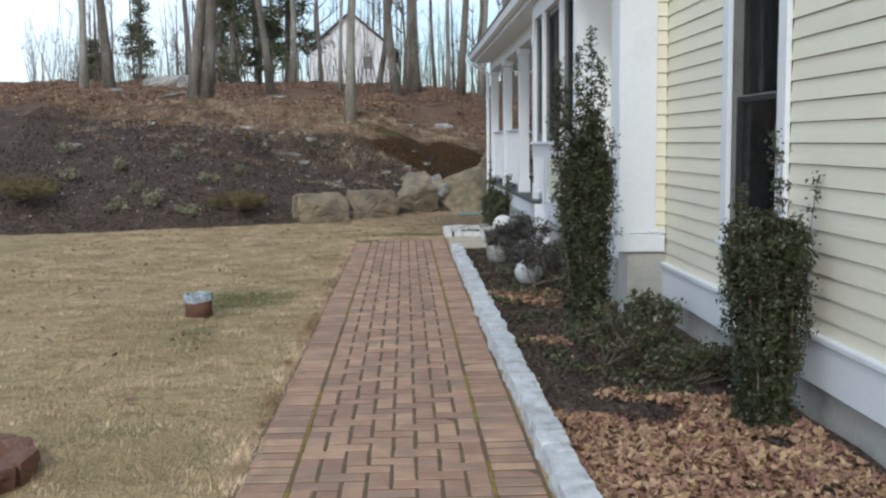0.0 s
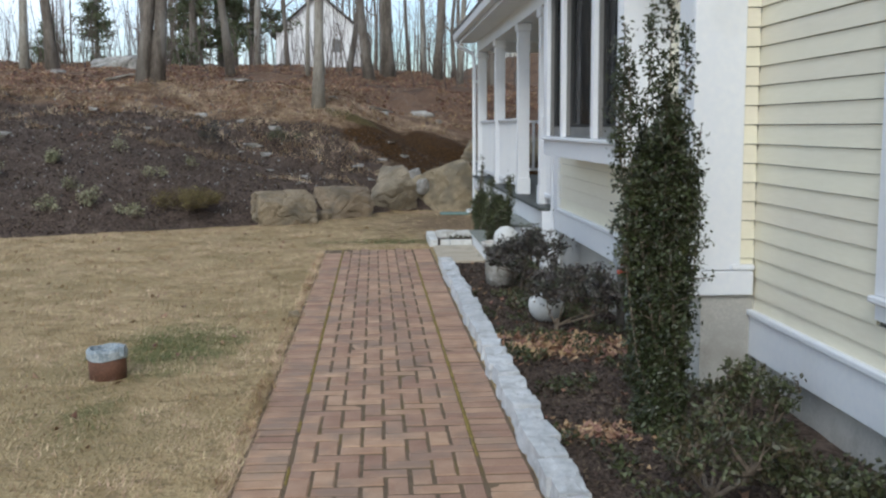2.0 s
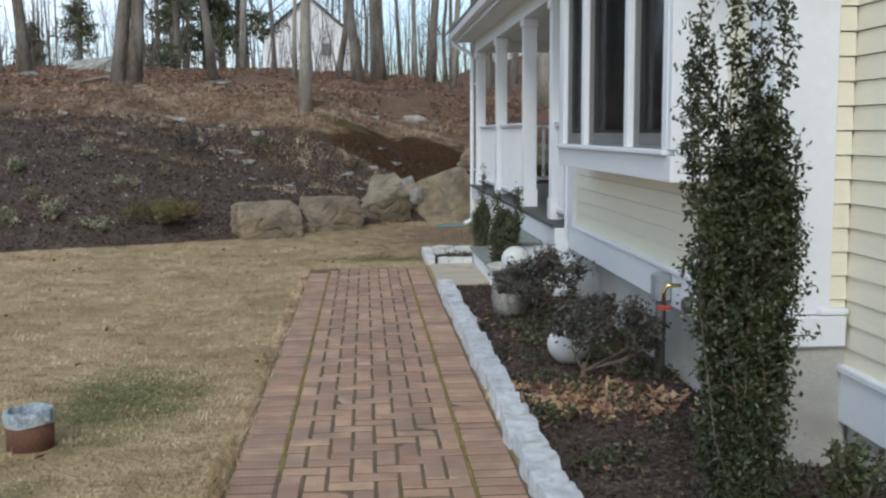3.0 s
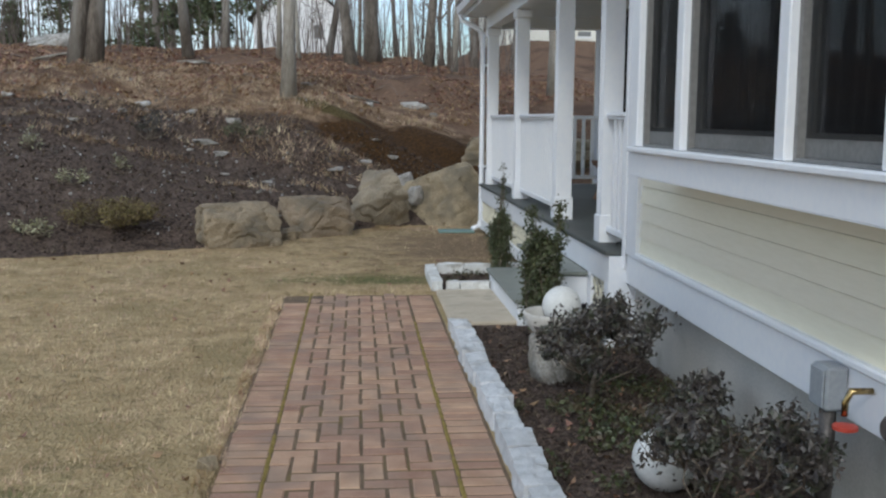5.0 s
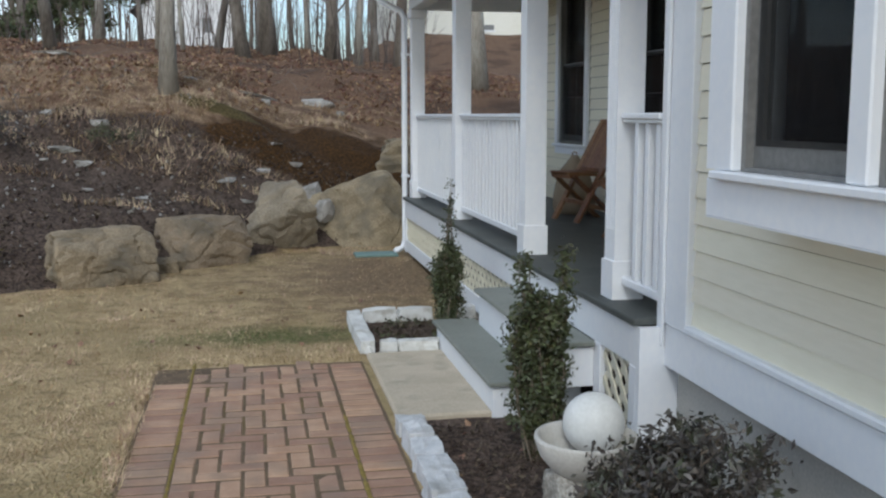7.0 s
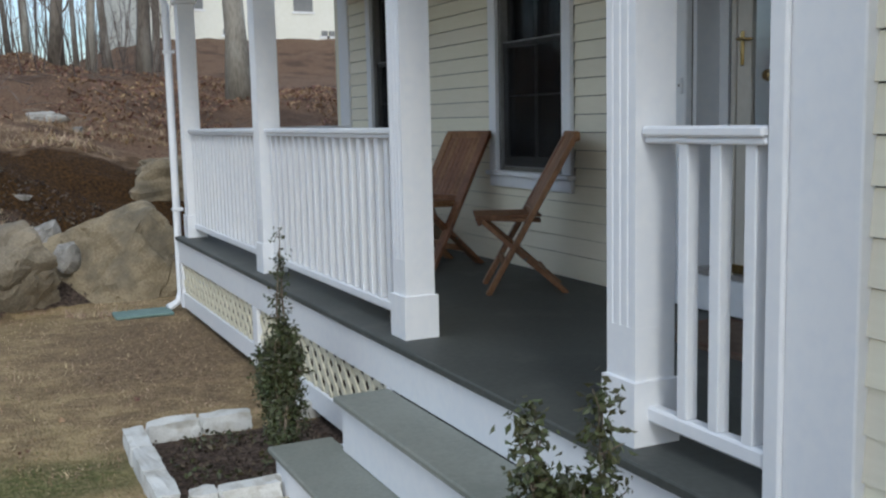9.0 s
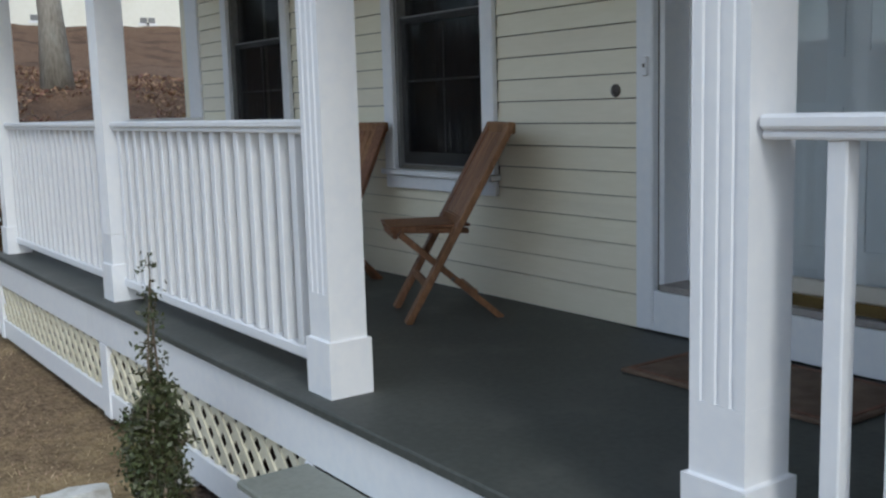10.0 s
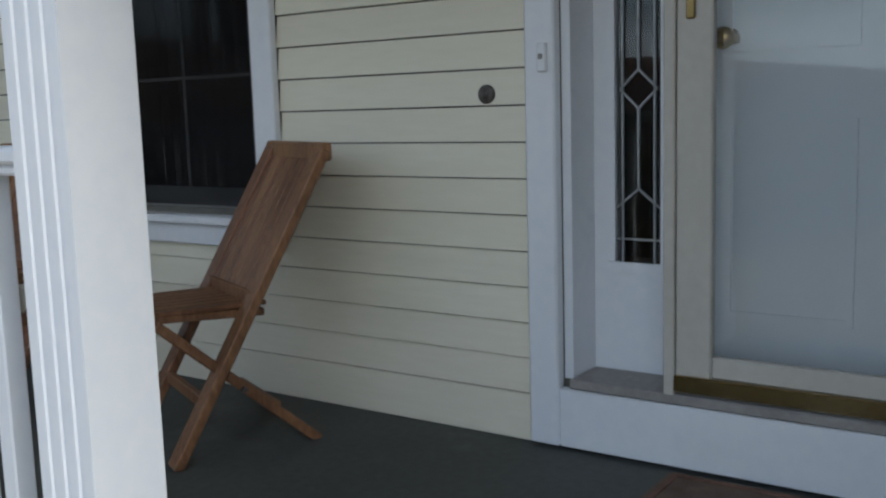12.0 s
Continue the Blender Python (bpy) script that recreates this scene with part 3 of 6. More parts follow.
def clapboards(wall, face, y0, y1, z0, z1, exposure, openings=()):
    """Courses of lapped boards on a wall that faces -x, cut at the openings (y0, y1, z0, z1)."""
    z = z0
    while z < z1 - 0.02:
        top = min(z + exposure, z1)
        runs = [(y0, y1)]
        for a, b, c, d in openings:
            if z + exposure * 0.6 > c and z + exposure * 0.4 < d:
                cut = []
                for p, q in runs:
                    if b <= p or a >= q:
                        cut.append((p, q))
                    else:
                        if a - p > 0.02:
                            cut.append((p, a))
                        if q - b > 0.02:
                            cut.append((b, q))
                runs = cut
        for p, q in runs:
            bm = bmesh.new()
            # Slot under each board bares the dark core in place of a lap shadow.
            prof = [(face - 0.018, z + 0.0048), (face - 0.007, top), (face - 0.0005, top), (face - 0.0005, z + 0.0048)]
            a = [bm.verts.new((x, p, h)) for x, h in prof]
            b = [bm.verts.new((x, q, h)) for x, h in prof]
            n = len(prof)
            for i in range(n):
                bm.faces.new((a[i], b[i], b[(i + 1) % n], a[(i + 1) % n]))
            bm.faces.new(a[::-1])
            bm.faces.new(b)
            part("clapboard", bm, M_SIDING, wall)
        z += exposure


def wall_core(wall, x0, x1, y0, y1, z0, z1, openings=()):
    """The wall behind the boards, left open at the openings."""
    ys = sorted({y0, y1, *[v for o in openings for v in o[:2]]})
    bm = bmesh.new()
    for a, b in zip(ys, ys[1:]):
        m = (a + b) / 2
        holes = sorted((o[2], o[3]) for o in openings if o[0] < m < o[1])
        z = z0
        for c, d in holes:
            if c > z:
                box(x0, x1, a, b, z, c, 0, bm)
            z = d
        if z < z1:
            box(x0, x1, a, b, z, z1, 0, bm)
    part("wall_body", bm, M_WALL, wall)


WIN_N = (1.36, 2.20, 0.82, 2.56)
wall_n = thing("wall_west_front", (2.15, 0, 0), "cream clapboard house wall with white trim", "wall", "", "structure")
wall_core(wall_n, 2.15, 2.38, -7.0, 3.86, 0.2, HOUSE_TOP, [WIN_N])
clapboards(wall_n, 2.15, -7.0, 3.80, 0.44, HOUSE_TOP, 0.1085, [(1.24, 2.35, 0.70, 2.66)])
part("foundation", box(2.165, 2.40, -7.0, 3.86, -0.3, 0.2), M_CONC, wall_n, "bare concrete foundation")
part("water_table", box(2.118, 2.149, -7.0, 3.80, 0.205, 0.435, 0.004), M_TRIM, wall_n, "white water table board")
part("water_table_cap", box(2.100, 2.149, -7.0, 3.80, 0.437, 0.472, 0.006), M_TRIM, wall_n)

wall_p = thing("wall_return", (1.9, 3.85, 0), "narrow cream return wall with a white corner pilaster", "wall", "", "structure")
part("wall_body", box(1.87, 2.149, 3.80, 4.1, 0.5, HOUSE_TOP), M_WALL, wall_p)
zz = 0.657
while zz < HOUSE_TOP - 0.1:
    bmx = bmesh.new()
    # Same open slot per course, its lap shade coming from the dark body.
    prof = [(3.782, zz + 0.0048), (3.793, zz + 0.1085), (3.799, zz + 0.1085), (3.799, zz + 0.0048)]
    va = [bmx.verts.new((2.05, y, h)) for y, h in prof]
    vb = [bmx.verts.new((2.134, y, h)) for y, h in prof]
    for i in range(4):
        bmx.faces.new((va[i], va[(i + 1) % 4], vb[(i + 1) % 4], vb[i]))
    bmx.faces.new(va)
    bmx.faces.new(vb[::-1])
    part("clapboard", bmx, M_SIDING, wall_p)
    zz += 0.1085
part("pilaster", box(1.755, 2.05, 3.765, 3.799, 0.705, HOUSE_TOP, 0.004), M_TRIM, wall_p, "wide white corner board")
part("pilaster_side", box(1.755, 1.852, 3.80, 4.06, 0.57, HOUSE_TOP, 0.004), M_TRIM, wall_p)
part("pilaster_base", box(1.735, 2.122, 3.743, 3.798, 0.56, 0.70, 0.006), M_TRIM, wall_p, "white pilaster base board")
part("base_cap", box(1.99, 2.128, 3.735, 3.79, 0.703, 0.735, 0.008), M_TRIM, wall_p)
part("foundation", box(1.83, 2.149, 3.78, 4.1, -0.3, 0.555), M_CONC, wall_p, "stained concrete foundation corner")

BAY_Y0, BAY_Y1, BAY_X, BAY_Z0 = 4.60, 7.62, 1.56, 1.262
wall_b = thing("wall_west_middle", (1.86, 6, 0), "cream clapboard wall below a projecting bay window", "wall", "", "structure")
wall_core(wall_b, 1.87, 2.1, 4.06, 8.58, 0.46, HOUSE_TOP, [(BAY_Y0 + 0.1, BAY_Y1 - 0.1, BAY_Z0 + 0.2, 2.8)])
clapboards(wall_b, 1.87, 4.06, 8.335, 0.69, HOUSE_TOP, 0.1145, [(BAY_Y0, BAY_Y1, BAY_Z0 - 0.03, 3.1)])
part("foundation", box(1.90, 2.1, 3.8, 8.56, -0.3, 0.46), M_CONC, wall_b, "bare concrete foundation")
part("water_table", box(1.835, 1.869, 4.06, 8.58, 0.462, 0.665, 0.004), M_TRIM, wall_b, "white water table board")
part("water_table_cap", box(1.815, 1.869, 4.06, 8.335, 0.667, 0.702, 0.008), M_TRIM, wall_b)
part("corner_board", box(1.825, 1.869, 8.335, 8.61, 0.667, HOUSE_TOP, 0.004), M_TRIM, wall_b, "white corner board")
part("corner_moulding", box(1.805, 1.824, 8.55, 8.61, 0.56, 2.9, 0.006), M_TRIM, wall_b)
part("end_board", box(1.87, 3.34, 8.585, 8.61, 0.47, HOUSE_TOP), M_TRIM, wall_b)

# porch wall: openings for two windows and the entry
WIN_1, WIN_2 = (11.945, 12.775, 1.335, 2.95), (14.17, 15.06, 1.335, 2.95)
ENTRY = (9.19, 10.79, 0.885, 3.0)
wall_e = thing("wall_porch", (3.35, 12, 0), "cream clapboard wall at the back of the porch", "wall", "", "structure")
wall_core(wall_e, 3.355, 3.62, 8.61, 15.90, 0.0, HOUSE_TOP, [WIN_1, WIN_2, ENTRY])
clapboards(wall_e, 3.355, 8.61, 15.665, 0.826, HOUSE_TOP, 0.106, [(11.846, 12.874, 1.215, 3.05), (14.071, 15.159, 1.215, 3.05), (9.08, 10.885, 0.6, 3.12)])
part("corner_board", box(3.325, 3.354, 15.665, 15.92, 0.69, HOUSE_TOP, 0.004), M_TRIM, wall_e, "white corner board")
part("skirt_board", box(3.340, 3.354, 10.89, 15.665, 0.682, 0.8255, 0.002), M_SIDING, wall_e)
part("skirt_board", box(3.340, 3.354, 8.612, 9.07, 0.682, 0.8255, 0.002), M_SIDING, wall_e)
# Unseen end walls, rear wall and roof, added to close and shade the house.
wall_f = solo("wall_north_end", box(3.36, 12, 15.90, 16.1, -0.3, HOUSE_TOP), M_SIDING, "unseen cream end wall added to close the house", "wall", "structure")
wall_g = solo("wall_south_end", box(2.15, 12, -7.2, -7.0, -0.3, HOUSE_TOP), M_SIDING, "unseen cream near end wall added to close the house", "wall", "structure")
wall_h = solo("wall_east_back", box(12, 12.2, -7.2, 16.0, -0.3, HOUSE_TOP), M_SIDING, "unseen cream rear wall added to close the house", "wall", "structure")
roof_bm = bmesh.new()
rp = [(1.75, 5.5), (7.1, 9.2), (12.5, 5.5), (12.5, 5.62), (7.1, 9.35), (1.75, 5.62)]
ra = [roof_bm.verts.new((x, -7.6, z)) for x, z in rp]
rb = [roof_bm.verts.new((x, 16.4, z)) for x, z in rp]
for i in range(6):
    roof_bm.faces.new((ra[i], rb[i], rb[(i + 1) % 6], ra[(i + 1) % 6]))
roof_bm.faces.new(ra[::-1])
roof_bm.faces.new(rb)
solo("roof", roof_bm, M_ROOF, "unseen grey shingled gable roof added for closure and shadow", "roof", "structure")
room_floor = solo("floor_inside", box(3.63, 11.9, 8.6, 15.7, 0.80, 0.88), M_MAT, "dim brown floor inside the house", "floor", "structure")
# Unseen backing wall, coloured near-black so the rooms look unlit through glass.
room_wall = solo("wall_inside", box(5.6, 5.75, -6.9, 15.7, 0.0, 5.4), M_CURTAIN_ROOM, "unseen near-black backing wall standing in for dim rooms", "wall", "structure")

# ---- windows ----


def sash_window(name, face, op, casing, mat_sash, label, apron=True, meeting=None, muntins=(), curtain=False, screen=True):
    """A double-hung window in a wall that faces -x: casing, sill, two sashes with panes."""
    y0, y1, z0, z1 = op
    w = thing(name, (face, (y0 + y1) / 2, z0), label, "window", "", "structure")
    c = casing
    f = face - 0.032
    part("casing", box(f, face - 0.001, y0 - c, y0, z0 - 0.02, z1 + c, 0.004), M_TRIM, w)
    part("casing", box(f, face - 0.001, y1, y1 + c, z0 - 0.02, z1 + c, 0.004), M_TRIM, w)
    part("head_casing", box(f, face - 0.001, y0, y1, z1, z1 + c, 0.004), M_TRIM, w)
    part("sill", box(f - 0.028, face + 0.10, y0 - c - 0.01, y1 + c + 0.01, z0 - 0.052, z0 - 0.022, 0.005), M_TRIM, w, "white window sill")
    if apron:
        part("apron", box(f + 0.004, face - 0.001, y0 - c, y1 + c, z0 - 0.13, z0 - 0.054, 0.004), M_TRIM, w)
    m = meeting or (z0 + z1) / 2
    xs = face + 0.03
    jamb = part("jamb", box(face, face + 0.12, y0, y0 + 0.02, z0 - 0.02, z1), mat_sash, w)
    part("jamb", box(face, face + 0.12, y1 - 0.02, y1, z0 - 0.02, z1), mat_sash, w)
    part("jamb", box(face, face + 0.12, y0 + 0.02, y1 - 0.02, z1 - 0.02, z1), mat_sash, w)
    for nm, a, b, x in (("lower_sash", z0, m + 0.02, xs), ("upper_sash", m - 0.02, z1 - 0.02, xs + 0.035)):
        bm = bmesh.new()
        t = 0.045
        box(x, x + 0.03, y0 + 0.02, y0 + 0.02 + t, a, b, 0, bm)
        box(x, x + 0.03, y1 - 0.02 - t, y1 - 0.02, a, b, 0, bm)
        box(x, x + 0.03, y0 + 0.02 + t, y1 - 0.02 - t, a, a + (0.075 if nm[0] == "l" else 0.04), 0, bm)
        box(x, x + 0.03, y0 + 0.02 + t, y1 - 0.02 - t, b - 0.04, b, 0, bm)
        s = part(nm, bm, mat_sash, w, "dark window sash")
        g = part("pane", box(x + 0.012, x + 0.018, y0 + 0.06, y1 - 0.06, a + 0.03, b - 0.03), M_GLASS, s)
        g.visible_shadow = False
        # Set over both sashes, so it also darkens reflections in the upper panes.
        if screen:
            part("pane_dimming_screen", box(x - 0.012, x - 0.0105, y0 + 0.03, y1 - 0.03, a + 0.01, b - 0.01), M_SCREEN, s, "dark screen that dims the pane")
        if muntins and nm[0] == "l":
            for mz in muntins:
                part("muntin", box(x + 0.008, x + 0.0105, y0 + 0.06, y1 - 0.06, mz - 0.006, mz + 0.006), M_DARKSASH, s)
            ym = (y0 + y1) / 2
            part("muntin", box(x + 0.0075, x + 0.0100, ym - 0.006, ym + 0.006, a + 0.06, b - 0.04), M_DARKSASH, s)
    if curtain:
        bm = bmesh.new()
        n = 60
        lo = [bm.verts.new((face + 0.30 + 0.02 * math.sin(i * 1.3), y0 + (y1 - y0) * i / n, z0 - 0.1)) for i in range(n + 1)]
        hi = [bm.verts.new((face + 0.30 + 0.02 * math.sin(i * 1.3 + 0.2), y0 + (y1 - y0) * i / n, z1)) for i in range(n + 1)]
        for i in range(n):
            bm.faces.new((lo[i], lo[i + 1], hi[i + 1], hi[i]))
        solo("curtain", bm, M_CURTAIN_ROOM, "dark curtain hanging behind the window", "curtain", "", "", True)
    return w


sash_window("window_1", 2.136, WIN_N, 0.125, M_SASH, "tall double-hung window with white casing in cream siding", meeting=1.69)
sash_window("window_2", 3.341, WIN_1, 0.10, M_DARKSASH, "double-hung porch window with white casing", meeting=2.15, muntins=(1.81,), curtain=True)
sash_window("window_3", 3.341, WIN_2, 0.10, M_DARKSASH, "double-hung porch window near the far corner", meeting=2.15, muntins=(1.81,), curtain=True)

# bay window: box on the wall, three casement lights across the front
bay = thing("bay_window", (BAY_X, 6, BAY_Z0), "white boxed bay window with three tall lights", "window", "", "structure")
part("bay_floor", box(BAY_X + 0.002, 1.868, BAY_Y0 + 0.002, BAY_Y1 - 0.002, BAY_Z0, BAY_Z0 + 0.05), M_TRIM, bay)
part("skirt", box(BAY_X, BAY_X + 0.03, BAY_Y0, BAY_Y1, BAY_Z0 + 0.003, 1.40, 0.004), M_TRIM, bay, "white skirt board")
part("sill", box(BAY_X - 0.035, BAY_X + 0.05, BAY_Y0 + 0.05, BAY_Y1 - 0.08, 1.402, 1.432, 0.006), M_TRIM, bay, "white projecting sill")
part("side_panel", box(BAY_X + 0.03, 1.868, BAY_Y0, BAY_Y0 + 0.03, BAY_Z0 + 0.003, 3.0), M_TRIM, bay, "white side panel")
part("side_panel", box(BAY_X + 0.03, 1.868, BAY_Y1 - 0.03, BAY_Y1, BAY_Z0 + 0.003, 3.0), M_TRIM, bay)
part("head", box(BAY_X, 1.868, BAY_Y0, BAY_Y1, 2.80, 2.98, 0.004), M_TRIM, bay)
MULL = [(BAY_Y0 + 0.06, 4.75), (5.45, 5.545), (6.66, 6.76), (7.425, 7.50)]
part("corner_board", box(BAY_X - 0.001, BAY_X + 0.03, BAY_Y0, BAY_Y0 + 0.059, 1.434, 2.80), M_TRIM, bay)
part("corner_board", box(BAY_X - 0.001, BAY_X + 0.03, 7.501, BAY_Y1, 1.434, 2.80), M_TRIM, bay)
for a, b in MULL:
    part("mullion", box(BAY_X - 0.006, BAY_X + 0.045, a, b, 1.434, 2.80, 0.006), M_TRIM, bay, "white mullion")
for (a0, a), (b, b1) in zip(MULL, MULL[1:]):
    bm = bmesh.new()
    x, t = BAY_X + 0.06, 0.055
    box(x - 0.03, x + 0.03, a, a + 0.03, 1.434, 2.80, 0, bm)
    box(x - 0.03, x + 0.03, b - 0.03, b, 1.434, 2.80, 0, bm)
    box(x - 0.03, x + 0.03, a + 0.03, b - 0.03, 1.434, 1.449, 0, bm)
    part("frame", bm, M_SASH, bay, "grey casement frame")
    bm = bmesh.new()
    box(x, x + 0.035, a + 0.03, a + 0.03 + t, 1.45, 2.79, 0, bm)
    box(x, x + 0.035, b - 0.03 - t, b - 0.03, 1.45, 2.79, 0, bm)
    box(x, x + 0.035, a + 0.03 + t, b - 0.03 - t, 1.45, 1.54, 0, bm)
    box(x, x + 0.035, a + 0.03 + t, b - 0.03 - t, 2.72, 2.79, 0, bm)
    s = part("sash", bm, M_SASH, bay, "grey casement sash")
    g = part("pane", box(x + 0.012, x + 0.018, a + 0.06, b - 0.06, 1.50, 2.75), M_GLASS, s)
    g.visible_shadow = False
    # Added over each bay light to dim its bright reflection.
    part("pane_dimming_screen", box(x - 0.006, x - 0.0045, a + 0.05, b - 0.05, 1.52, 2.74), M_SCREEN, s, "dark screen that dims the pane")
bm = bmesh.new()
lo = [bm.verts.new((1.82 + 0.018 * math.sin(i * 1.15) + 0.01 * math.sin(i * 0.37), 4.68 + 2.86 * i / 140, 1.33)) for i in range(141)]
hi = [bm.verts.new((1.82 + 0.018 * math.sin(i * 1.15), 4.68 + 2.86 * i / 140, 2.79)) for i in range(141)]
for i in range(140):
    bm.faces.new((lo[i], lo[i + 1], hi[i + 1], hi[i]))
solo("curtain", bm, M_CURTAIN_ROOM, "dark pleated curtains drawn behind the bay window", "curtain", "", "", True)

# ---- porch ----
DZ = 0.68
porch = thing("porch", (2.5, 12, 0), "raised porch with grey painted floor and white skirting", "porch", "", "structure")
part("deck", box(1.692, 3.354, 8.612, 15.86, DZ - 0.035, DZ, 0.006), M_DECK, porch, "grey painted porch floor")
part("fascia", box(1.712, 1.742, 8.612, 15.83, 0.450, DZ - 0.037, 0.003), M_TRIM, porch, "white fascia board")
part("end_fascia", box(1.742, 3.35, 15.80, 15.83, 0.20, DZ - 0.037), M_TRIM, porch)
# Solid near-black block stands in for the shade behind the lattice.
part("shade_block", box(2.3, 3.35, 8.65, 15.79, -0.1, DZ - 0.06), M_DARK, porch, "near-black block standing in for shade under the floor")
for y0, y1 in ((10.92, 13.19), (13.31, 15.76)):
    part("skirt_board", box(1.717, 1.745, y0, y1, 0.05, 0.185, 0.004), M_TRIM, porch, "white bottom skirt board")
for y0, y1 in ((9.10, 9.20), (10.86, 10.92), (13.19, 13.31), (15.75, 15.84), (8.6115, 8.70)):
    part("skirt_post", box(1.709, 1.757, y0, y1, -0.02 if y1 < 13.2 else 0.04, 0.4495, 0.004), M_TRIM, porch)

part("return_board", box(1.711, 1.93, 8.572, 8.611, -0.04, 0.644), M_TRIM, porch, "white board closing the porch end")


def lattice(y0, y1, z0, z1):
    """A panel of crossed diagonal laths, cut square at its edges."""
    lat = thing("lattice_panel", (1.78, (y0 + y1) / 2, z0), "cream diagonal lattice panel under the porch floor", "lattice", "porch lattice")
    for s, x in ((1, 1.733), (-1, 1.742)):
        step = 0.135
        k = y0 - (z1 - z0) - 0.1
        while k < y1 + (z1 - z0) + 0.1:
            a, b = (k, z0), (k + s * (z1 - z0), z1)
            pts = []
            ya, yb = max(min(a[0], b[0]), y0), min(max(a[0], b[0]), y1)
            if yb - ya > 0.02:
                za = z0 + (ya - a[0]) * s if s > 0 else z0 + (a[0] - ya)
                zb = z0 + (yb - a[0]) * s if s > 0 else z0 + (a[0] - yb)
                part("lath", beam((x, ya, za), (x, yb, zb), 0.042, 0.008, 0, (1, 0, 0)), M_LATTICE, lat)
            k += step
    return lat


lattice(10.92, 13.19, 0.185, 0.450)
lattice(13.31, 15.75, 0.185, 0.450)
lattice(8.70, 9.10, 0.0, 0.450)


def post(name, y, x=1.848, top=2.80):
    """A square fluted porch post with a plinth and a capital."""
    p = thing(name, (x, y, DZ), "white square fluted porch post on a chamfered plinth", "post", "porch posts")
    h, g = 0.072, 0.004
    prof = []
    for sx, sy in ((-1, 0), (0, -1), (1, 0), (0, 1)):
        t = (-sy, sx)
        for u0, u1 in ((-0.045, -0.031), (-0.007, 0.007), (0.031, 0.045)) if sx else ():
            for u, d in ((u0, h), (u0 + 0.003, h - g), (u1 - 0.003, h - g), (u1, h)):
                prof.append((sx * d + t[0] * u, sy * d + t[1] * u))
        prof.append((sx * h + t[0] * h, sy * h + t[1] * h))
    bm = bmesh.new()
    zs = (DZ + 0.36, top - 0.16)
    a = [bm.verts.new((x + u, y + v, zs[0])) for u, v in prof]
    b = [bm.verts.new((x + u, y + v, zs[1])) for u, v in prof]
    n = len(prof)
    for i in range(n):
        bm.faces.new((a[i], a[(i + 1) % n], b[(i + 1) % n], b[i]))
    box(x - h, x + h, y - h, y + h, DZ + 0.18, DZ + 0.3597, 0, bm)
    box(x - h, x + h, y - h, y + h, top - 0.1597, top, 0, bm)
    part("shaft", bm, M_TRIM, p)
    bm = box(x - 0.084, x + 0.084, y - 0.084, y + 0.084, DZ + 0.001, DZ + 0.212)
    es = [e for e in bm.edges if all(v.co.z > DZ + 0.19 for v in e.verts)]
    bmesh.ops.bevel(bm, geom=es, offset=0.014, segments=3, affect="EDGES")
    part("plinth", bm, M_TRIM, p, "square plinth block")
    part("capital", box(x - 0.095, x + 0.095, y - 0.095, y + 0.095, top - 0.10, top - 0.002, 0.012), M_TRIM, p)
    return p


POSTS = (9.175, 10.885, 13.25, 15.71)
for y in POSTS:
    post("porch_post", y)


def railing(x, y0, y1, label, ys=None):
    """A railing along y: moulded top rail, bottom rail, square balusters."""
    r = thing("railing", (x, (y0 + y1) / 2, DZ), label, "railing", "porch railings")
    bm = box(x - 0.046, x + 0.046, y0, y1, 1.602, 1.632, 0.007)
    part("top_rail", bm, M_TRIM, r, "moulded white handrail")
    part("rail_moulding", box(x - 0.034, x + 0.034, y0, y1, 1.583, 1.601, 0.005), M_TRIM, r)
    part("bottom_rail", box(x - 0.024, x + 0.024, y0, y1, 0.755, 0.805, 0.008), M_TRIM, r)
    n = max(2, round((y1 - y0) / 0.121))
    for y in ys or [y0 + (y1 - y0) * (i + 0.5) / n for i in range(n)]:
        part("baluster", box(x - 0.021, x + 0.021, y - 0.021, y + 0.021, 0.805, 1.583, 0.003), M_TRIM, r)
    return r


railing(1.852, 10.962, 13.173, "white baluster railing along the porch front")
railing(1.852, 13.327, 15.633, "white baluster railing along the far porch front")
railing(1.838, 8.612, 9.098, "short white baluster railing beside the steps", (8.678, 8.81, 8.942))
er = thing("railing", (2.6, 15.5, DZ), "white baluster railing closing the porch end", "railing", "porch railings")
part("top_rail", box(1.922, 3.32, 15.66, 15.75, 1.585, 1.632, 0.008), M_TRIM, er)
part("bottom_rail", box(1.922, 3.32, 15.68, 15.73, 0.755, 0.805, 0.008), M_TRIM, er)
for i in range(11):
    x = 1.922 + 1.398 * (i + 0.5) / 11
    part("baluster", box(x - 0.021, x + 0.021, 15.684, 15.726, 0.806, 1.584, 0.003), M_TRIM, er)

# header, ceiling, eave
pr_roof = thing("porch_roof", (2.4, 10, 2.8), "white porch header and eave with gutter", "porch roof", "", "structure")
part("header", box(1.767, 1.922, 8.612, 15.80, 2.80, 3.0, 0.006), M_TRIM, pr_roof, "white header beam")
part("end_header", box(1.922, 3.33, 15.63, 15.79, 2.80, 3.0, 0.006), M_TRIM, pr_roof)
solo("ceiling", box(1.922, 3.354, 8.62, 15.63, 2.96, 3.0), M_SOFFIT, "pale grey painted porch ceiling", "ceiling", "structure")
part("soffit", box(1.50, 1.767, 3.4, 16.1, 2.985, 3.02), M_SOFFIT, pr_roof)
part("eave_fascia", box(1.475, 1.50, 3.4, 16.12, 2.97, 3.13, 0.003), M_TRIM, pr_roof)
bm = bmesh.new()
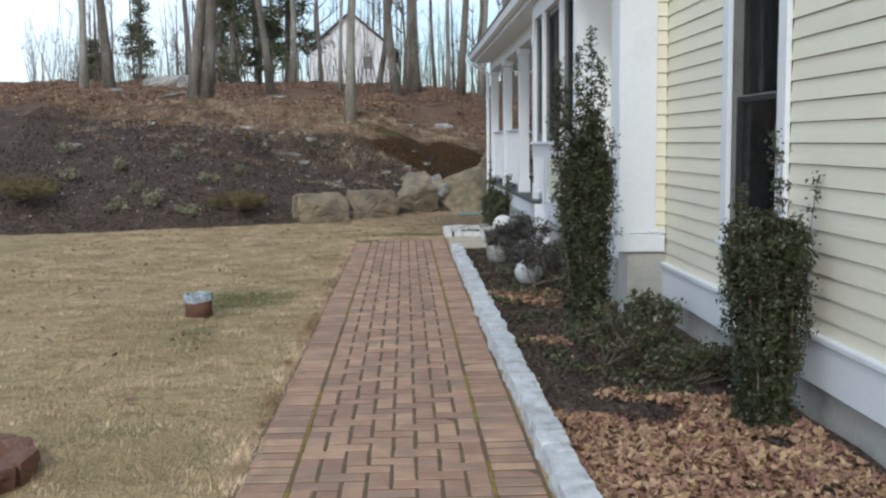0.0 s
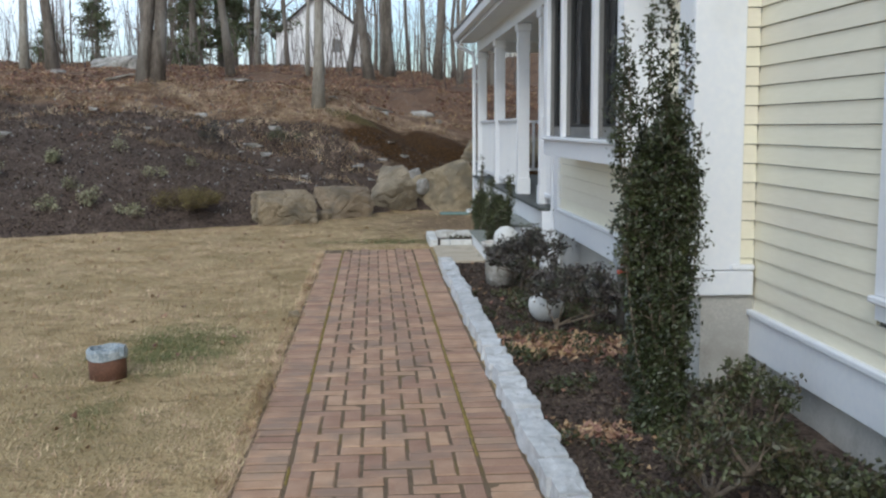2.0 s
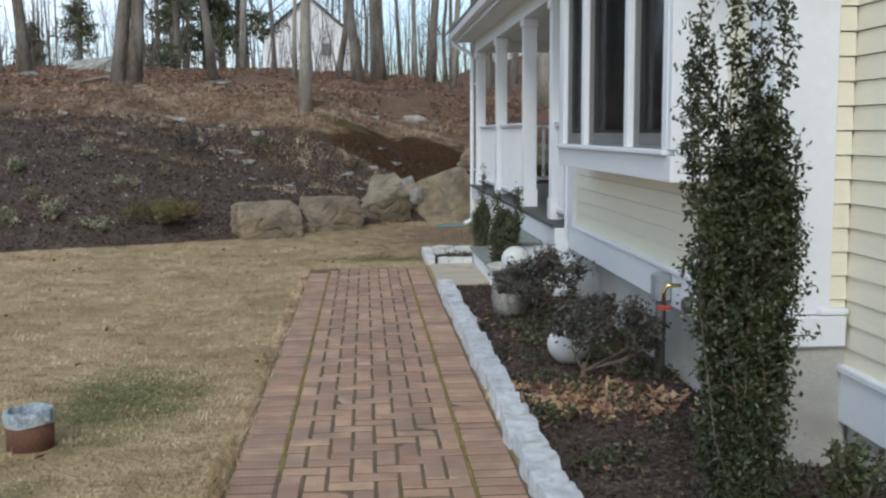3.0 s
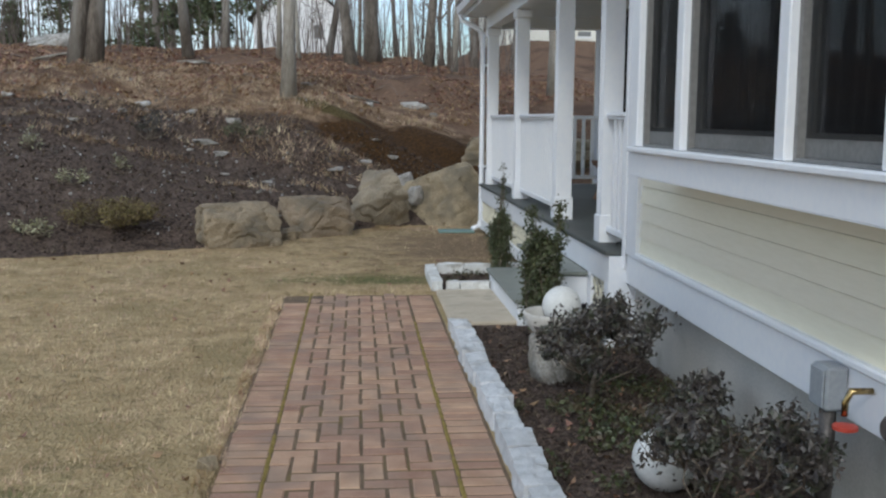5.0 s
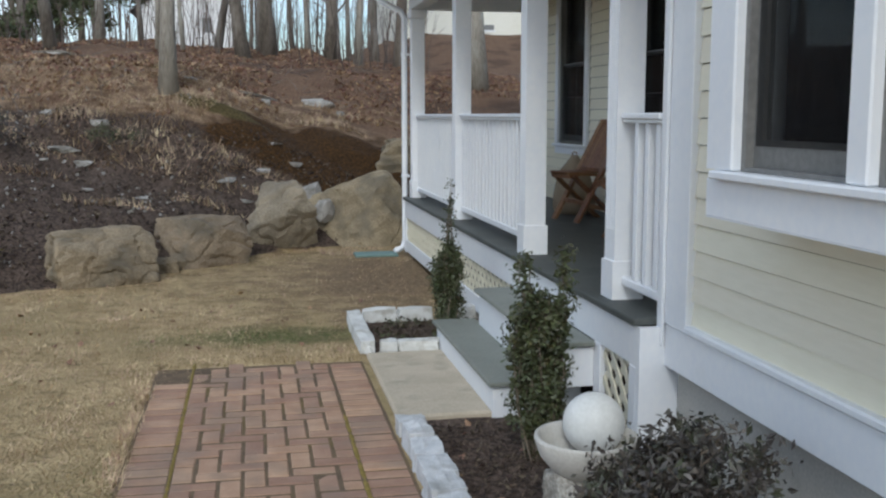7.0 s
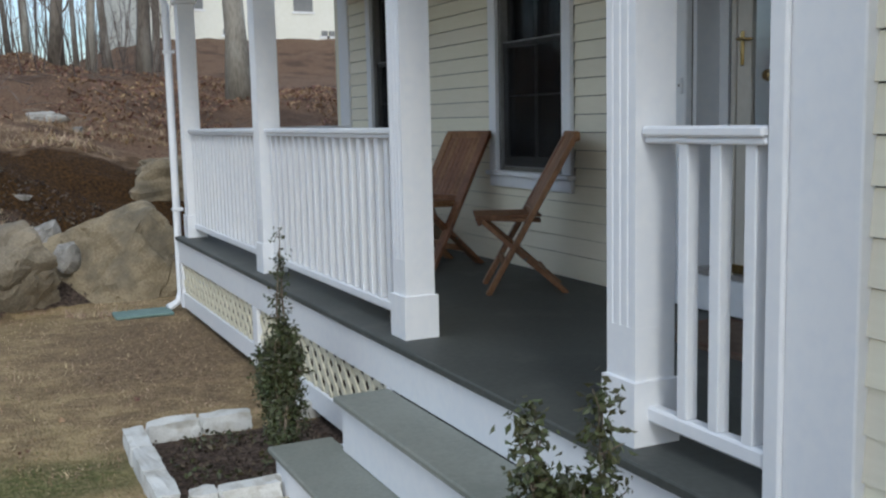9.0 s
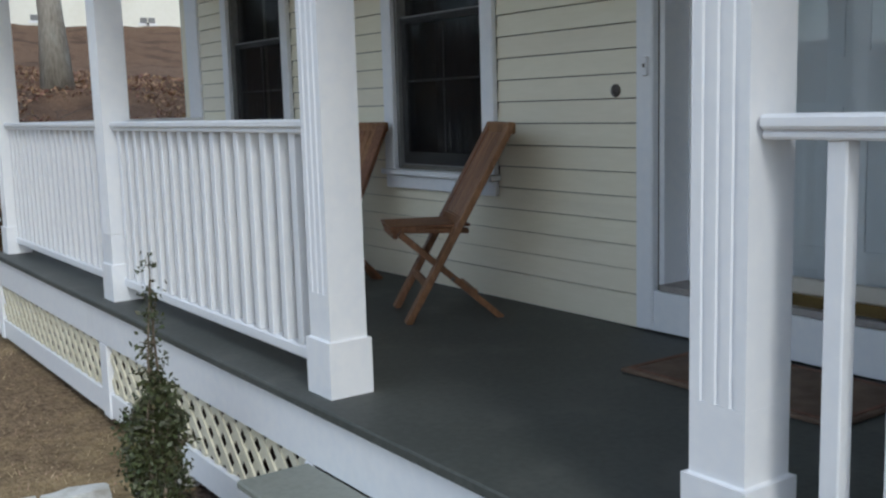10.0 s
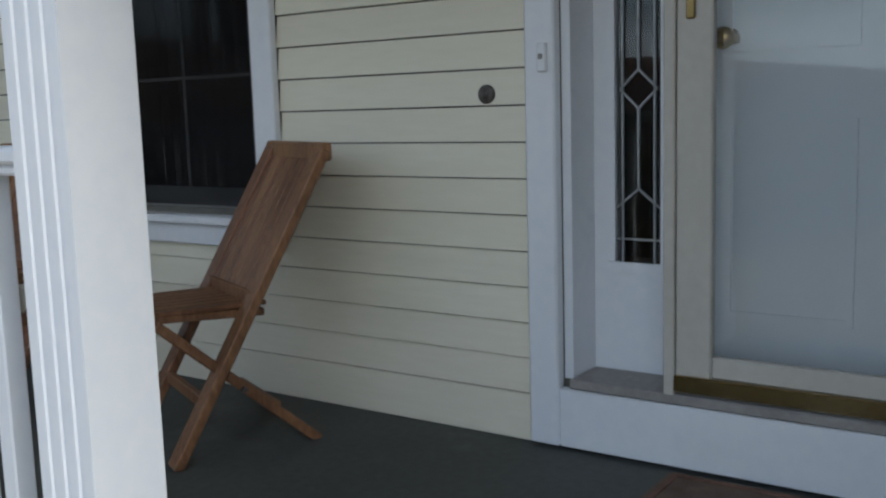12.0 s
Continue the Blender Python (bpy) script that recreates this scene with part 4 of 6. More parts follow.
gp = [(1.474, 3.12), (1.474, 3.03), (1.44, 3.01), (1.39, 3.03), (1.375, 3.12), (1.385, 3.12), (1.398, 3.038), (1.44, 3.02), (1.464, 3.038), (1.464, 3.12)]
ga = [bm.verts.new((x, 3.4, z)) for x, z in gp]
gb = [bm.verts.new((x, 16.15, z)) for x, z in gp]
for i in range(10):
    bm.faces.new((ga[i], ga[(i + 1) % 10], gb[(i + 1) % 10], gb[i]))
bm.faces.new(ga[::-1])
bm.faces.new(gb)
part("gutter", bm, M_TRIM, pr_roof, "white metal gutter")
bm = bmesh.new()
rv = [bm.verts.new(p) for p in ((1.38, 3.4, 3.14), (1.38, 16.2, 3.14), (3.36, 16.2, 4.0), (3.36, 3.4, 4.0), (1.38, 3.4, 3.18), (1.38, 16.2, 3.18), (3.36, 16.2, 4.05), (3.36, 3.4, 4.05))]
for q in ((0, 1, 2, 3), (7, 6, 5, 4), (0, 4, 5, 1), (1, 5, 6, 2), (2, 6, 7, 3), (3, 7, 4, 0)):
    bm.faces.new([rv[i] for i in q])
part("roof_slope", bm, M_ROOF, pr_roof, "grey shingled porch roof")
ds = thing("downspout", (1.74, 15.95, 0), "white downspout at the porch corner", "downspout")
bm = bmesh.new()
tube(bm, [(1.43, 16.05, 3.02), (1.45, 16.04, 2.94), (1.70, 15.97, 2.80), (1.735, 15.955, 2.72), (1.735, 15.955, 1.4), (1.735, 15.955, 0.16), (1.70, 15.93, 0.07), (1.60, 15.85, 0.045)], [0.034] * 8, 8)
part("pipe", bm, M_TRIM, ds, "white metal pipe", True)
for z in (0.9, 2.3):
    part("strap", box(1.697, 1.79, 15.917, 15.993, z, z + 0.03, 0.003), M_TRIM, ds)
solo("splash_block", box(1.12, 1.62, 15.70, 16.0, -0.005, 0.025, 0.008), M_TEAL, "flat teal splash block under the downspout", "splash block")

# ---- steps ----
steps = thing("porch_steps", (1.5, 10, 0), "two white wooden porch steps with grey treads", "steps")
part("riser_box", box(1.215, 1.711, 9.40, 11.06, -0.02, 0.168, 0.003), M_TRIM, steps, "white lower step box")
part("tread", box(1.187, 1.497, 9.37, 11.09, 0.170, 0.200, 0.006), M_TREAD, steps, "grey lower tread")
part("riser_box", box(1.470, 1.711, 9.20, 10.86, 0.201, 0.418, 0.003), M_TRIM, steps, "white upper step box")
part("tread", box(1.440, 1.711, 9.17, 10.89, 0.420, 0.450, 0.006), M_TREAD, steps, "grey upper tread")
slab_bm = box(0.70, 1.225, 9.42, 10.90, -0.05, 0.028, 0.012)
solo("landing_slab", slab_bm, M_SLAB, "weathered tan stone slab before the steps", "slab", "structure")

# ---- entry door ----
entry = thing("door_1", (3.40, 9.9, 0.885), "white entry door with sidelight behind an almond storm door", "door", "", "structure")
part("casing", box(3.312, 3.354, 10.70, 10.795, 0.69, 3.10, 0.006), M_TRIM, entry, "white door casing")
part("casing", box(3.312, 3.354, 9.005, 9.10, 0.69, 3.10, 0.006), M_TRIM, entry)
part("head_casing", box(3.312, 3.354, 9.10, 10.70, 3.0, 3.10, 0.006), M_TRIM, entry)
part("kick_board", box(3.320, 3.354, 9.10, 10.70, 0.69, 0.862, 0.003), M_TRIM, entry, "white board below the threshold")
part("threshold", box(3.3235, 3.498, 9.129, 10.671, 0.864, 0.892, 0.004), M_SILL, entry, "worn grey threshold")
part("jamb", box(3.356, 3.58, 10.672, 10.70, 0.886, 3.0), M_TRIM, entry)
part("jamb", box(3.356, 3.58, 9.10, 9.128, 0.886, 3.0), M_TRIM, entry)
for a, b in ((10.44, 10.671), (9.129, 9.36)):
    sl = part("sidelight", box(3.50, 3.54, a, b, 0.886, 1.20), M_TRIM, entry, "white sidelight panel with leaded glass")
    bm = bmesh.new()
    box(3.50, 3.54, a, a + 0.026, 1.20, 2.99, 0, bm)
    box(3.50, 3.54, b - 0.065, b, 1.20, 2.99, 0, bm)
    part("stile", bm, M_TRIM, sl)
    bm = bmesh.new()
    box(3.488, 3.50, a + 0.012, b - 0.045, 1.185, 1.215, 0, bm)
    part("glass_bead", bm, M_TRIM, sl)
    ga_, gb_ = a + 0.026, b - 0.065
    g = part("pane", box(3.516, 3.522, ga_, gb_, 1.20, 2.99), M_GLASS, sl)
    g.visible_shadow = False
    c = (ga_ + gb_) / 2
    w = (gb_ - ga_) / 2
    bm = bmesh.new()
    X = 3.511
    for p, q in (((-w, 1.281), (w, 1.281)), ((-0.7 * w, 1.20), (-0.7 * w, 2.9)), ((0.7 * w, 1.20), (0.7 * w, 2.9)),
                 ((-w, 1.37), (0, 1.428)), ((w, 1.37), (0, 1.428)), ((0, 1.428), (0, 1.657)), ((0, 1.657), (-0.8 * w, 1.712)), ((0, 1.657), (0.8 * w, 1.712)),
                 ((-0.8 * w, 1.712), (0, 1.767)), ((0.8 * w, 1.712), (0, 1.767)), ((0, 1.767), (0, 2.06)), ((0, 2.06), (-w, 2.12)), ((0, 2.06), (w, 2.12))):
        beam((X, c + p[0], p[1]), (X, c + q[0], q[1]), 0.006, 0.008, 0, (1, 0, 0), bm)
    part("leading", bm, M_LEAD, sl, "lead came lines")
part("entry_leaf", box(3.50, 3.545, 9.372, 10.428, 0.90, 2.98, 0.003), M_INNER, entry, "white panelled inner door")
for z0, z1 in ((1.08, 1.62), (1.80, 2.75)):
    for y0, y1 in ((9.52, 9.86), (9.94, 10.28)):
        bm = bmesh.new()
        box(3.492, 3.4995, y0, y1, z0, z0 + 0.02, 0, bm)
        box(3.492, 3.4995, y0, y1, z1 - 0.02, z1, 0, bm)
        box(3.492, 3.4995, y0, y0 + 0.02, z0 + 0.02, z1 - 0.02, 0, bm)
        box(3.492, 3.4995, y1 - 0.02, y1, z0 + 0.02, z1 - 0.02, 0, bm)
        part("panel_moulding", bm, M_INNER, entry)
bm = lathe([(0.028, 0.0), (0.028, 0.006), (0.012, 0.008), (0.012, 0.03), (0.026, 0.04), (0.03, 0.055), (0.022, 0.07), (0.005, 0.074)], (0, 0, 0), 16)
bmesh.ops.transform(bm, matrix=Matrix.Translation((3.499, 10.27, 1.835)) @ Matrix.Rotation(-math.pi / 2, 4, "Y"), verts=bm.verts)
part("doorknob", bm, M_BRASS, entry, "round brass doorknob", True)
bm = lathe([(0.030, 0.0), (0.030, 0.008), (0.02, 0.016), (0.004, 0.018)], (0, 0, 0), 16)
bmesh.ops.transform(bm, matrix=Matrix.Translation((3.499, 10.27, 1.965)) @ Matrix.Rotation(-math.pi / 2, 4, "Y"), verts=bm.verts)
part("deadbolt", bm, M_BRASS, entry, "round brass deadbolt", True)

storm = thing("storm_door", (3.36, 9.9, 0.885), "almond full-glass storm door with brass lever and sweep", "storm door")
part("hinge_post", box(3.325, 3.375, 10.405, 10.436, 0.886, 2.98, 0.003), M_STORM, storm)
part("stile", box(3.33, 3.362, 10.305, 10.402, 0.912, 2.96, 0.004), M_STORM, storm, "almond door stile")
part("stile", box(3.33, 3.362, 9.39, 9.487, 0.912, 2.96, 0.004), M_STORM, storm)
part("bottom_rail", box(3.331, 3.361, 9.488, 10.304, 0.947, 1.005, 0.004), M_STORM, storm)
part("top_rail", box(3.331, 3.361, 9.488, 10.304, 2.86, 2.96, 0.004), M_STORM, storm)
part("sweep", box(3.314, 3.3295, 9.39, 10.402, 0.904, 0.948, 0.002), M_BRASS, storm, "brass bottom sweep")
g = part("pane", box(3.343, 3.349, 9.48, 10.31, 1.0, 2.87), M_STORMGLASS, storm, "large clear pane")
g.visible_shadow = False
part("handle_plate", box(3.322, 3.331, 10.350, 10.376, 1.88, 2.04, 0.004), M_BRASS, storm, "brass lever plate")
bm = bmesh.new()
tube(bm, [(3.325, 10.36, 2.0), (3.29, 10.36, 2.0), (3.283, 10.345, 2.0), (3.283, 10.25, 1.995)], [0.008, 0.008, 0.008, 0.006], 8)
part("lever", bm, M_BRASS, storm, "brass lever handle", True)

bell = thing("doorbell", (3.30, 10.75, 1.8), "small white doorbell on the door casing", "doorbell")
part("case", box(3.297, 3.312, 10.728, 10.758, 1.765, 1.845, 0.004), M_TRIM, bell)
part("button", box(3.292, 3.297, 10.736, 10.750, 1.80, 1.815, 0.002), M_SILL, bell)
bm = lathe([(0.028, 0.0), (0.028, 0.006), (0.020, 0.012), (0.013, 0.010), (0.012, 0.016), (0.003, 0.018)], (0, 0, 0), 18)
bmesh.ops.transform(bm, matrix=Matrix.Translation((3.340, 11.02, 1.71)) @ Matrix.Rotation(-math.pi / 2, 4, "Y"), verts=bm.verts)
solo("wall_button", bm, M_PIPE, "small dark round fitting on the siding", "fitting", "", "", True)
bm = box(2.765, 3.275, 9.45, 10.34, DZ + 0.001, DZ + 0.016, 0.004)
dm = thing("doormat", (3.0, 10, DZ), "brown coir doormat on the grey porch floor", "doormat")
part("coir_mat", bm, M_MAT, dm)
bm = bmesh.new()
for a in ((2.785, 2.80, 9.47, 10.32), (3.24, 3.255, 9.47, 10.32), (2.801, 3.239, 9.47, 9.485), (2.801, 3.239, 10.305, 10.32)):
    box(a[0], a[1], a[2], a[3], DZ + 0.0165, DZ + 0.019, 0, bm)
part("border", bm, M_RUST, dm)


for ob, dy in ((entry, 0.085), (storm, 0.036), (bell, 0.075), (dm, 0.09)):
    ob.location.y += dy


# ---- folding chair ----
def folding_chair(cx, cy, facing, label):
    """A folding slatted chair; it faces +u, its width runs along v."""
    ch = thing("folding_chair", (0, 0, 0), label, "chair", "porch chairs")
    W = 0.2

    def P(u, v, z):
        return (u, v, z)

    for s in (-1, 1):
        part("back_stile", beam(P(0.215, s * W, 0.0), P(-0.285, s * W, 0.885), 0.03, 0.07, 0.004, (0, 1, 0)), M_TEAK, ch)
        part("leg", beam(P(-0.235, s * (W - 0.03), 0.0), P(0.24, s * (W - 0.03), 0.42), 0.03, 0.066, 0.004, (0, 1, 0)), M_TEAK, ch)
        part("seat_side", beam(P(-0.09, s * (W - 0.055), 0.415), P(0.275, s * (W - 0.055), 0.432), 0.024, 0.048, 0.004, (0, 1, 0)), M_TEAK, ch)
        bm = bmesh.new()
        tube(bm, [P(0.0, s * (W + 0.02), 0.20), P(0.0, s * (W - 0.045), 0.20)], [0.009, 0.009], 8)
        part("pivot", bm, M_PIPE, ch, "metal pivot bolt")
    for i in range(7):
        v = (i - 3) * 0.0495
        part("seat_slat", box(-0.095, 0.28, v - 0.0232, v + 0.0232, 0.432 + 0.004, 0.450, 0.003), M_TEAK, ch)
        part("back_slat", beam(P(-0.048, v, 0.47), P(-0.270, v, 0.858), 0.014, 0.0462, 0.003, (0, 1, 0)), M_TEAK, ch)
    part("top_rail", beam(P(-0.288, -W - 0.03, 0.88), P(-0.288, W + 0.03, 0.88), 0.036, 0.055, 0.008), M_TEAK, ch)
    part("back_rail", beam(P(-0.048, -W, 0.462), P(-0.048, W, 0.462), 0.024, 0.045, 0.004), M_TEAK, ch)
    part("stretcher", beam(P(-0.115, -W + 0.03, 0.115), P(-0.115, W - 0.03, 0.115), 0.022, 0.04, 0.004), M_TEAK, ch)
    part("stretcher", beam(P(0.115, -W, 0.175), P(0.115, W, 0.175), 0.022, 0.04, 0.004), M_TEAK, ch)
    part("front_rail", beam(P(0.255, -W + 0.03, 0.41), P(0.255, W - 0.03, 0.41), 0.022, 0.036, 0.004), M_TEAK, ch)
    ch.matrix_basis = pose(cx, cy, DZ - 0.004, 0, 0, facing)
    return ch


chair = folding_chair(2.92, 11.752, 155, "brown teak folding chair with slatted back on the porch")
copy_thing(chair, pose(2.93, 12.93, DZ - 0.004, 0, 0, 192))["label"] = "teak folding chair standing nearer the far porch railing"

bag = thing("canvas_bag", (3.02, 13.55, DZ), "tan canvas bag with a loop handle on the porch", "bag")
bm = lathe([(0.16, 0.0), (0.20, 0.05), (0.21, 0.16), (0.18, 0.30), (0.12, 0.42), (0.055, 0.52), (0.03, 0.56)], (3.02, 13.55, DZ + 0.001), 20)
for v in bm.verts:
    v.co += Vector((noise.noise(v.co * 6), noise.noise(v.co * 6 + Vector((9, 0, 0))), 0)) * 0.03
part("sack", bm, M_CANVAS, bag, "slumped tan canvas", True)
bm = bmesh.new()
tube(bm, [(3.02 + 0.022 * math.cos(a), 13.55 + 0.008 * math.sin(a), DZ + 0.572 + 0.018 * math.sin(a)) for a in [k * math.tau / 12 for k in range(13)]], [0.008] * 13, 6)
part("handle", bm, M_CANVAS, bag, "", True)

# ---- planting bed: stones, basin, globes, utility box ----
edging = thing("stone_edging", (0.73, 3, 0), "pale granite block edging between path and bed", "edging", "", "structure")
er_ = random.Random(3)
y = -4.0
while y < 9.22:
    L = er_.uniform(0.19, 0.30)
    y1 = min(y + L, 9.26)
    w = er_.uniform(0.125, 0.155)
    bm = stone((0.735 + er_.uniform(-0.008, 0.008), (y + y1) / 2, 0.015 + er_.uniform(-0.008, 0.010)), (w, (y1 - y) * 0.97, 0.16), er_.uniform(0, 90), er_.uniform(-0.06, 0.06), 0.10, 2, 0.34)
    part("granite_block", bm, M_GRANITE, edging)
    y = y1 + er_.uniform(0.0, 0.008)
bed_b = thing("stone_edging", (1.2, 11.5, 0), "whitish block edging round a small planting bed", "edging", "", "structure")
for (xa, ya, xb, yb) in ((0.72, 10.98, 0.72, 11.34), (0.72, 11.35, 0.725, 11.72), (0.72, 11.73, 0.73, 12.10), (0.80, 12.11, 1.08, 12.12), (1.09, 12.12, 1.37, 12.11), (1.50, 12.12, 1.77, 12.14),
                         (0.80, 10.98, 0.92, 10.97), (0.93, 10.97, 1.20, 10.97), (1.21, 10.98, 1.33, 11.02)):
    c = ((xa + xb) / 2, (ya + yb) / 2, 0.025)
    L = math.hypot(xb - xa, yb - ya)
    part("edging_block", stone(c, (L * 0.98, 0.105, 0.13), xa * 7 + yb, math.atan2(yb - ya, xb - xa), 0.10, 2, 0.34), M_WHITESTONE, bed_b)
ped = thing("birdbath", (1.19, 7.75, 0), "stone basin holding a white globe on a boulder pedestal", "birdbath")
part("pedestal", stone((1.185, 7.78, 0.115), (0.26, 0.25, 0.34), 4, 0.4, 0.20, 3, 0.25), M_FOUNTAIN, ped, "mottled boulder pedestal", True)
part("basin", lathe([(0.07, 0.0), (0.13, 0.035), (0.175, 0.09), (0.198, 0.155), (0.195, 0.168), (0.182, 0.166), (0.165, 0.12), (0.11, 0.07), (0.02, 0.055)], (1.185, 7.78, 0.255), 32), M_BASIN, ped, "round cast stone basin", True)
bm = bmesh.new()
bmesh.ops.create_uvsphere(bm, u_segments=28, v_segments=18, radius=0.12)
bmesh.ops.translate(bm, verts=bm.verts, vec=(1.235, 7.84, 0.447))
part("globe", bm, M_GLOBE, ped, "white globe resting in the basin", True)
bm = bmesh.new()
bmesh.ops.create_uvsphere(bm, u_segments=28, v_segments=18, radius=0.14)
for v in bm.verts:
    v.co += v.co.normalized() * noise.noise(v.co * 9) * 0.006
bmesh.ops.translate(bm, verts=bm.verts, vec=(1.31, 5.95, 0.125))
solo("white_globe", bm, M_GLOBE, "white painted round stone in the mulch bed", "garden globe", "", "", True)

ut = thing("utility_box", (1.80, 5.45, 0.5), "grey utility box with pipes and a red valve", "utility box")
part("box", box(1.745, 1.834, 5.40, 5.53, 0.49, 0.66, 0.01), M_UTIL, ut, "grey plastic utility box")
part("lid", box(1.735, 1.744, 5.41, 5.52, 0.50, 0.65, 0.004), M_UTIL, ut)
bm = bmesh.new()
tube(bm, [(1.78, 5.45, 0.50), (1.78, 5.45, -0.05)], [0.032, 0.032], 10)
part("conduit", bm, M_PIPE, ut, "dark vertical pipe", True)
bm = bmesh.new()
tube(bm, [(1.83, 5.22, 0.62), (1.75, 5.22, 0.62), (1.73, 5.22, 0.58), (1.73, 5.22, 0.53)], [0.012, 0.014, 0.013, 0.012], 8)
part("spigot", bm, M_BRASS, ut, "brass garden spigot", True)
part("valve_wheel", lathe([(0.045, 0.0), (0.045, 0.014), (0.015, 0.02)], (1.735, 5.22, 0.48), 14), M_RED, ut, "red valve handle")
bm = lathe([(0.05, 0), (0.05, 0.03), (0.035, 0.045)], (0, 0, 0), 16)
bmesh.ops.transform(bm, matrix=Matrix.Translation((1.834, 5.05, 0.53)) @ Matrix.Rotation(-math.pi / 2, 4, "Y"), verts=bm.verts)
part("meter", bm, M_PIPE, ut, "dark round meter")

# ---- lawn things ----
can = thing("pipe_stub", (-1.695, 4.42, 0), "rusty brown pipe stub with a torn blue-grey lid", "pipe stub")
part("pipe", lathe([(0.112, -0.03), (0.114, 0.10), (0.116, 0.125), (0.098, 0.125), (0.096, 0.03)], (-1.695, 4.42, 0), 26), M_RUST, can, "rusty brown pipe", True)
bm = lathe([(0.122, 0.118), (0.125, 0.165), (0.118, 0.182), (0.10, 0.184), (0.095, 0.15), (0.02, 0.15)], (-1.695, 4.42, 0), 26)
for v in bm.verts:
    v.co.z += noise.noise(v.co * 14) * 0.016
part("lid", bm, M_BLUEGREY, can, "torn blue-grey lid")
part("lid_tab", box(-1.610, -1.570, 4.34, 4.40, 0.14, 0.205, 0.004), M_BLUEGREY, can)
ring = thing("stone_ring", (-1.99, 0.25, 0), "reddish stone ring round a tree pit in the lawn", "stone ring")
for i in range(11):
    a = i * math.tau / 11
    part("ring_stone", stone((-1.99 + 0.345 * math.cos(a), 0.25 + 0.345 * math.sin(a), 0.03), (0.12, 0.21, 0.13), i + 30, a, 0.14, 2, 0.25), M_RUST, ring)

solo("small_stone", crag((-0.70, 6.33, 0.01), (0.10, 0.08, 0.07), 5, 0.3, 12), M_BOULDER, "small brown stone at the path edge", "stone")
# boulders at the foot of the slope
for nm, c, s, seed, turn, m, lab, pk in (
        ("boulder", (-1.50, 14.50, 0.22), (0.95, 0.62, 0.56), 1.3, 0.42, M_BOULDER, "squared tan boulder at the foot of the slope", 0),
        ("boulder", (-0.60, 15.55, 0.22), (0.92, 0.60, 0.54), 2.6, 0.62, M_BOULDER, "low tan boulder in the retaining row", 0),
        ("boulder", (0.32, 16.50, 0.34), (1.06, 0.66, 0.86), 5.1, 0.45, M_BOULDER_PALE, "pale pointed boulder in the retaining row", 0.5),
        ("boulder", (1.40, 17.15, 0.36), (1.50, 0.95, 1.0), 21.3, 0.25, M_BOULDER, "large mossy tan boulder beside the porch", 0.1),
        ("boulder", (-0.98, 15.0, 0.04), (0.34, 0.26, 0.2), 9.0, 0.2, M_BOULDER, "small tan stone wedged below the boulders", 0),
        ("boulder", (0.86, 16.95, 0.42), (0.20, 0.18, 0.28), 11.0, 0.9, M_ROCK, "small grey stone between larger boulders", 0),
        ("boulder", (0.72, 17.4, 0.62), (0.24, 0.2, 0.26), 14.0, 0.3, M_ROCK, "small grey stone above the boulders", 0),
        ("boulder", (-0.85, 15.2, 0.03), (0.5, 0.2, 0.16), 15.0, 0.7, M_BOULDER, "flat tan stone under a boulder", 0)):
    solo(nm, crag(c, (s[0] * 1.12, s[1] * 1.12, s[2] * 1.14), int(seed * 10), turn, 24, 0.036, pk), m, lab, "boulder", "", "boulder row")

# rocks on the slope
rr = random.Random(17)
ROCKS = [(-2.62, 18.2, 0.3, 0.09), (-2.5, 17.05, 0.2, 0.06), (-1.9, 16.4, 0.18, 0.05), (0.55, 18.1, 0.28, 0.08), (0.3, 18.4, 0.24, 0.07), (-0.9, 19.9, 0.3, 0.1), (1.4, 21.0, 0.4, 0.13), (-5.9, 23.0, 0.5, 0.18), (-3.40, 18.50, 0.42, 0.14), (-3.55, 17.6, 0.26, 0.1), (-1.95, 18.0, 0.35, 0.12), (-2.3, 17.4, 0.5, 0.12), (-2.05, 17.2, 0.4, 0.1), (-6.6, 16.6, 0.42, 0.1), (-0.35, 17.3, 0.4, 0.08),
         (0.1, 17.7, 0.35, 0.08), (-1.3, 16.6, 0.26, 0.07), (-4.2, 17.2, 0.22, 0.07), (-5.4, 18.1, 0.4, 0.12), (1.1, 21.3, 0.7, 0.3), (-7.4, 22.6, 0.5, 0.2), (-2.9, 20.8, 0.5, 0.15), (0.2, 20.6, 0.45, 0.16), (-0.1, 17.0, 0.24, 0.08)]
for x, y, w, h in ROCKS:
    solo("rock", crag((x, y, hill(x, y)), (w * 0.75, w * 0.6, h * 0.8), rr.randint(0, 99), rr.uniform(0, 3), 14), M_ROCK, "pale grey rock lying on the slope", "rock", "", "slope rocks")
solo("outcrop", crag((-7.0, 26.6, hill(-7.0, 26.6) + 0.12), (1.5, 1.0, 0.75), 41, 0.1), M_ROCK, "grey ledge outcrop on the crest", "outcrop")
solo("outcrop", crag((3.2, 19.3, hill(3.2, 19.3) + 0.05), (3.0, 1.5, 1.0), 47, 0.2), M_BOULDER, "dark brown ledge beyond the porch", "outcrop")

# ---- shrubs ----


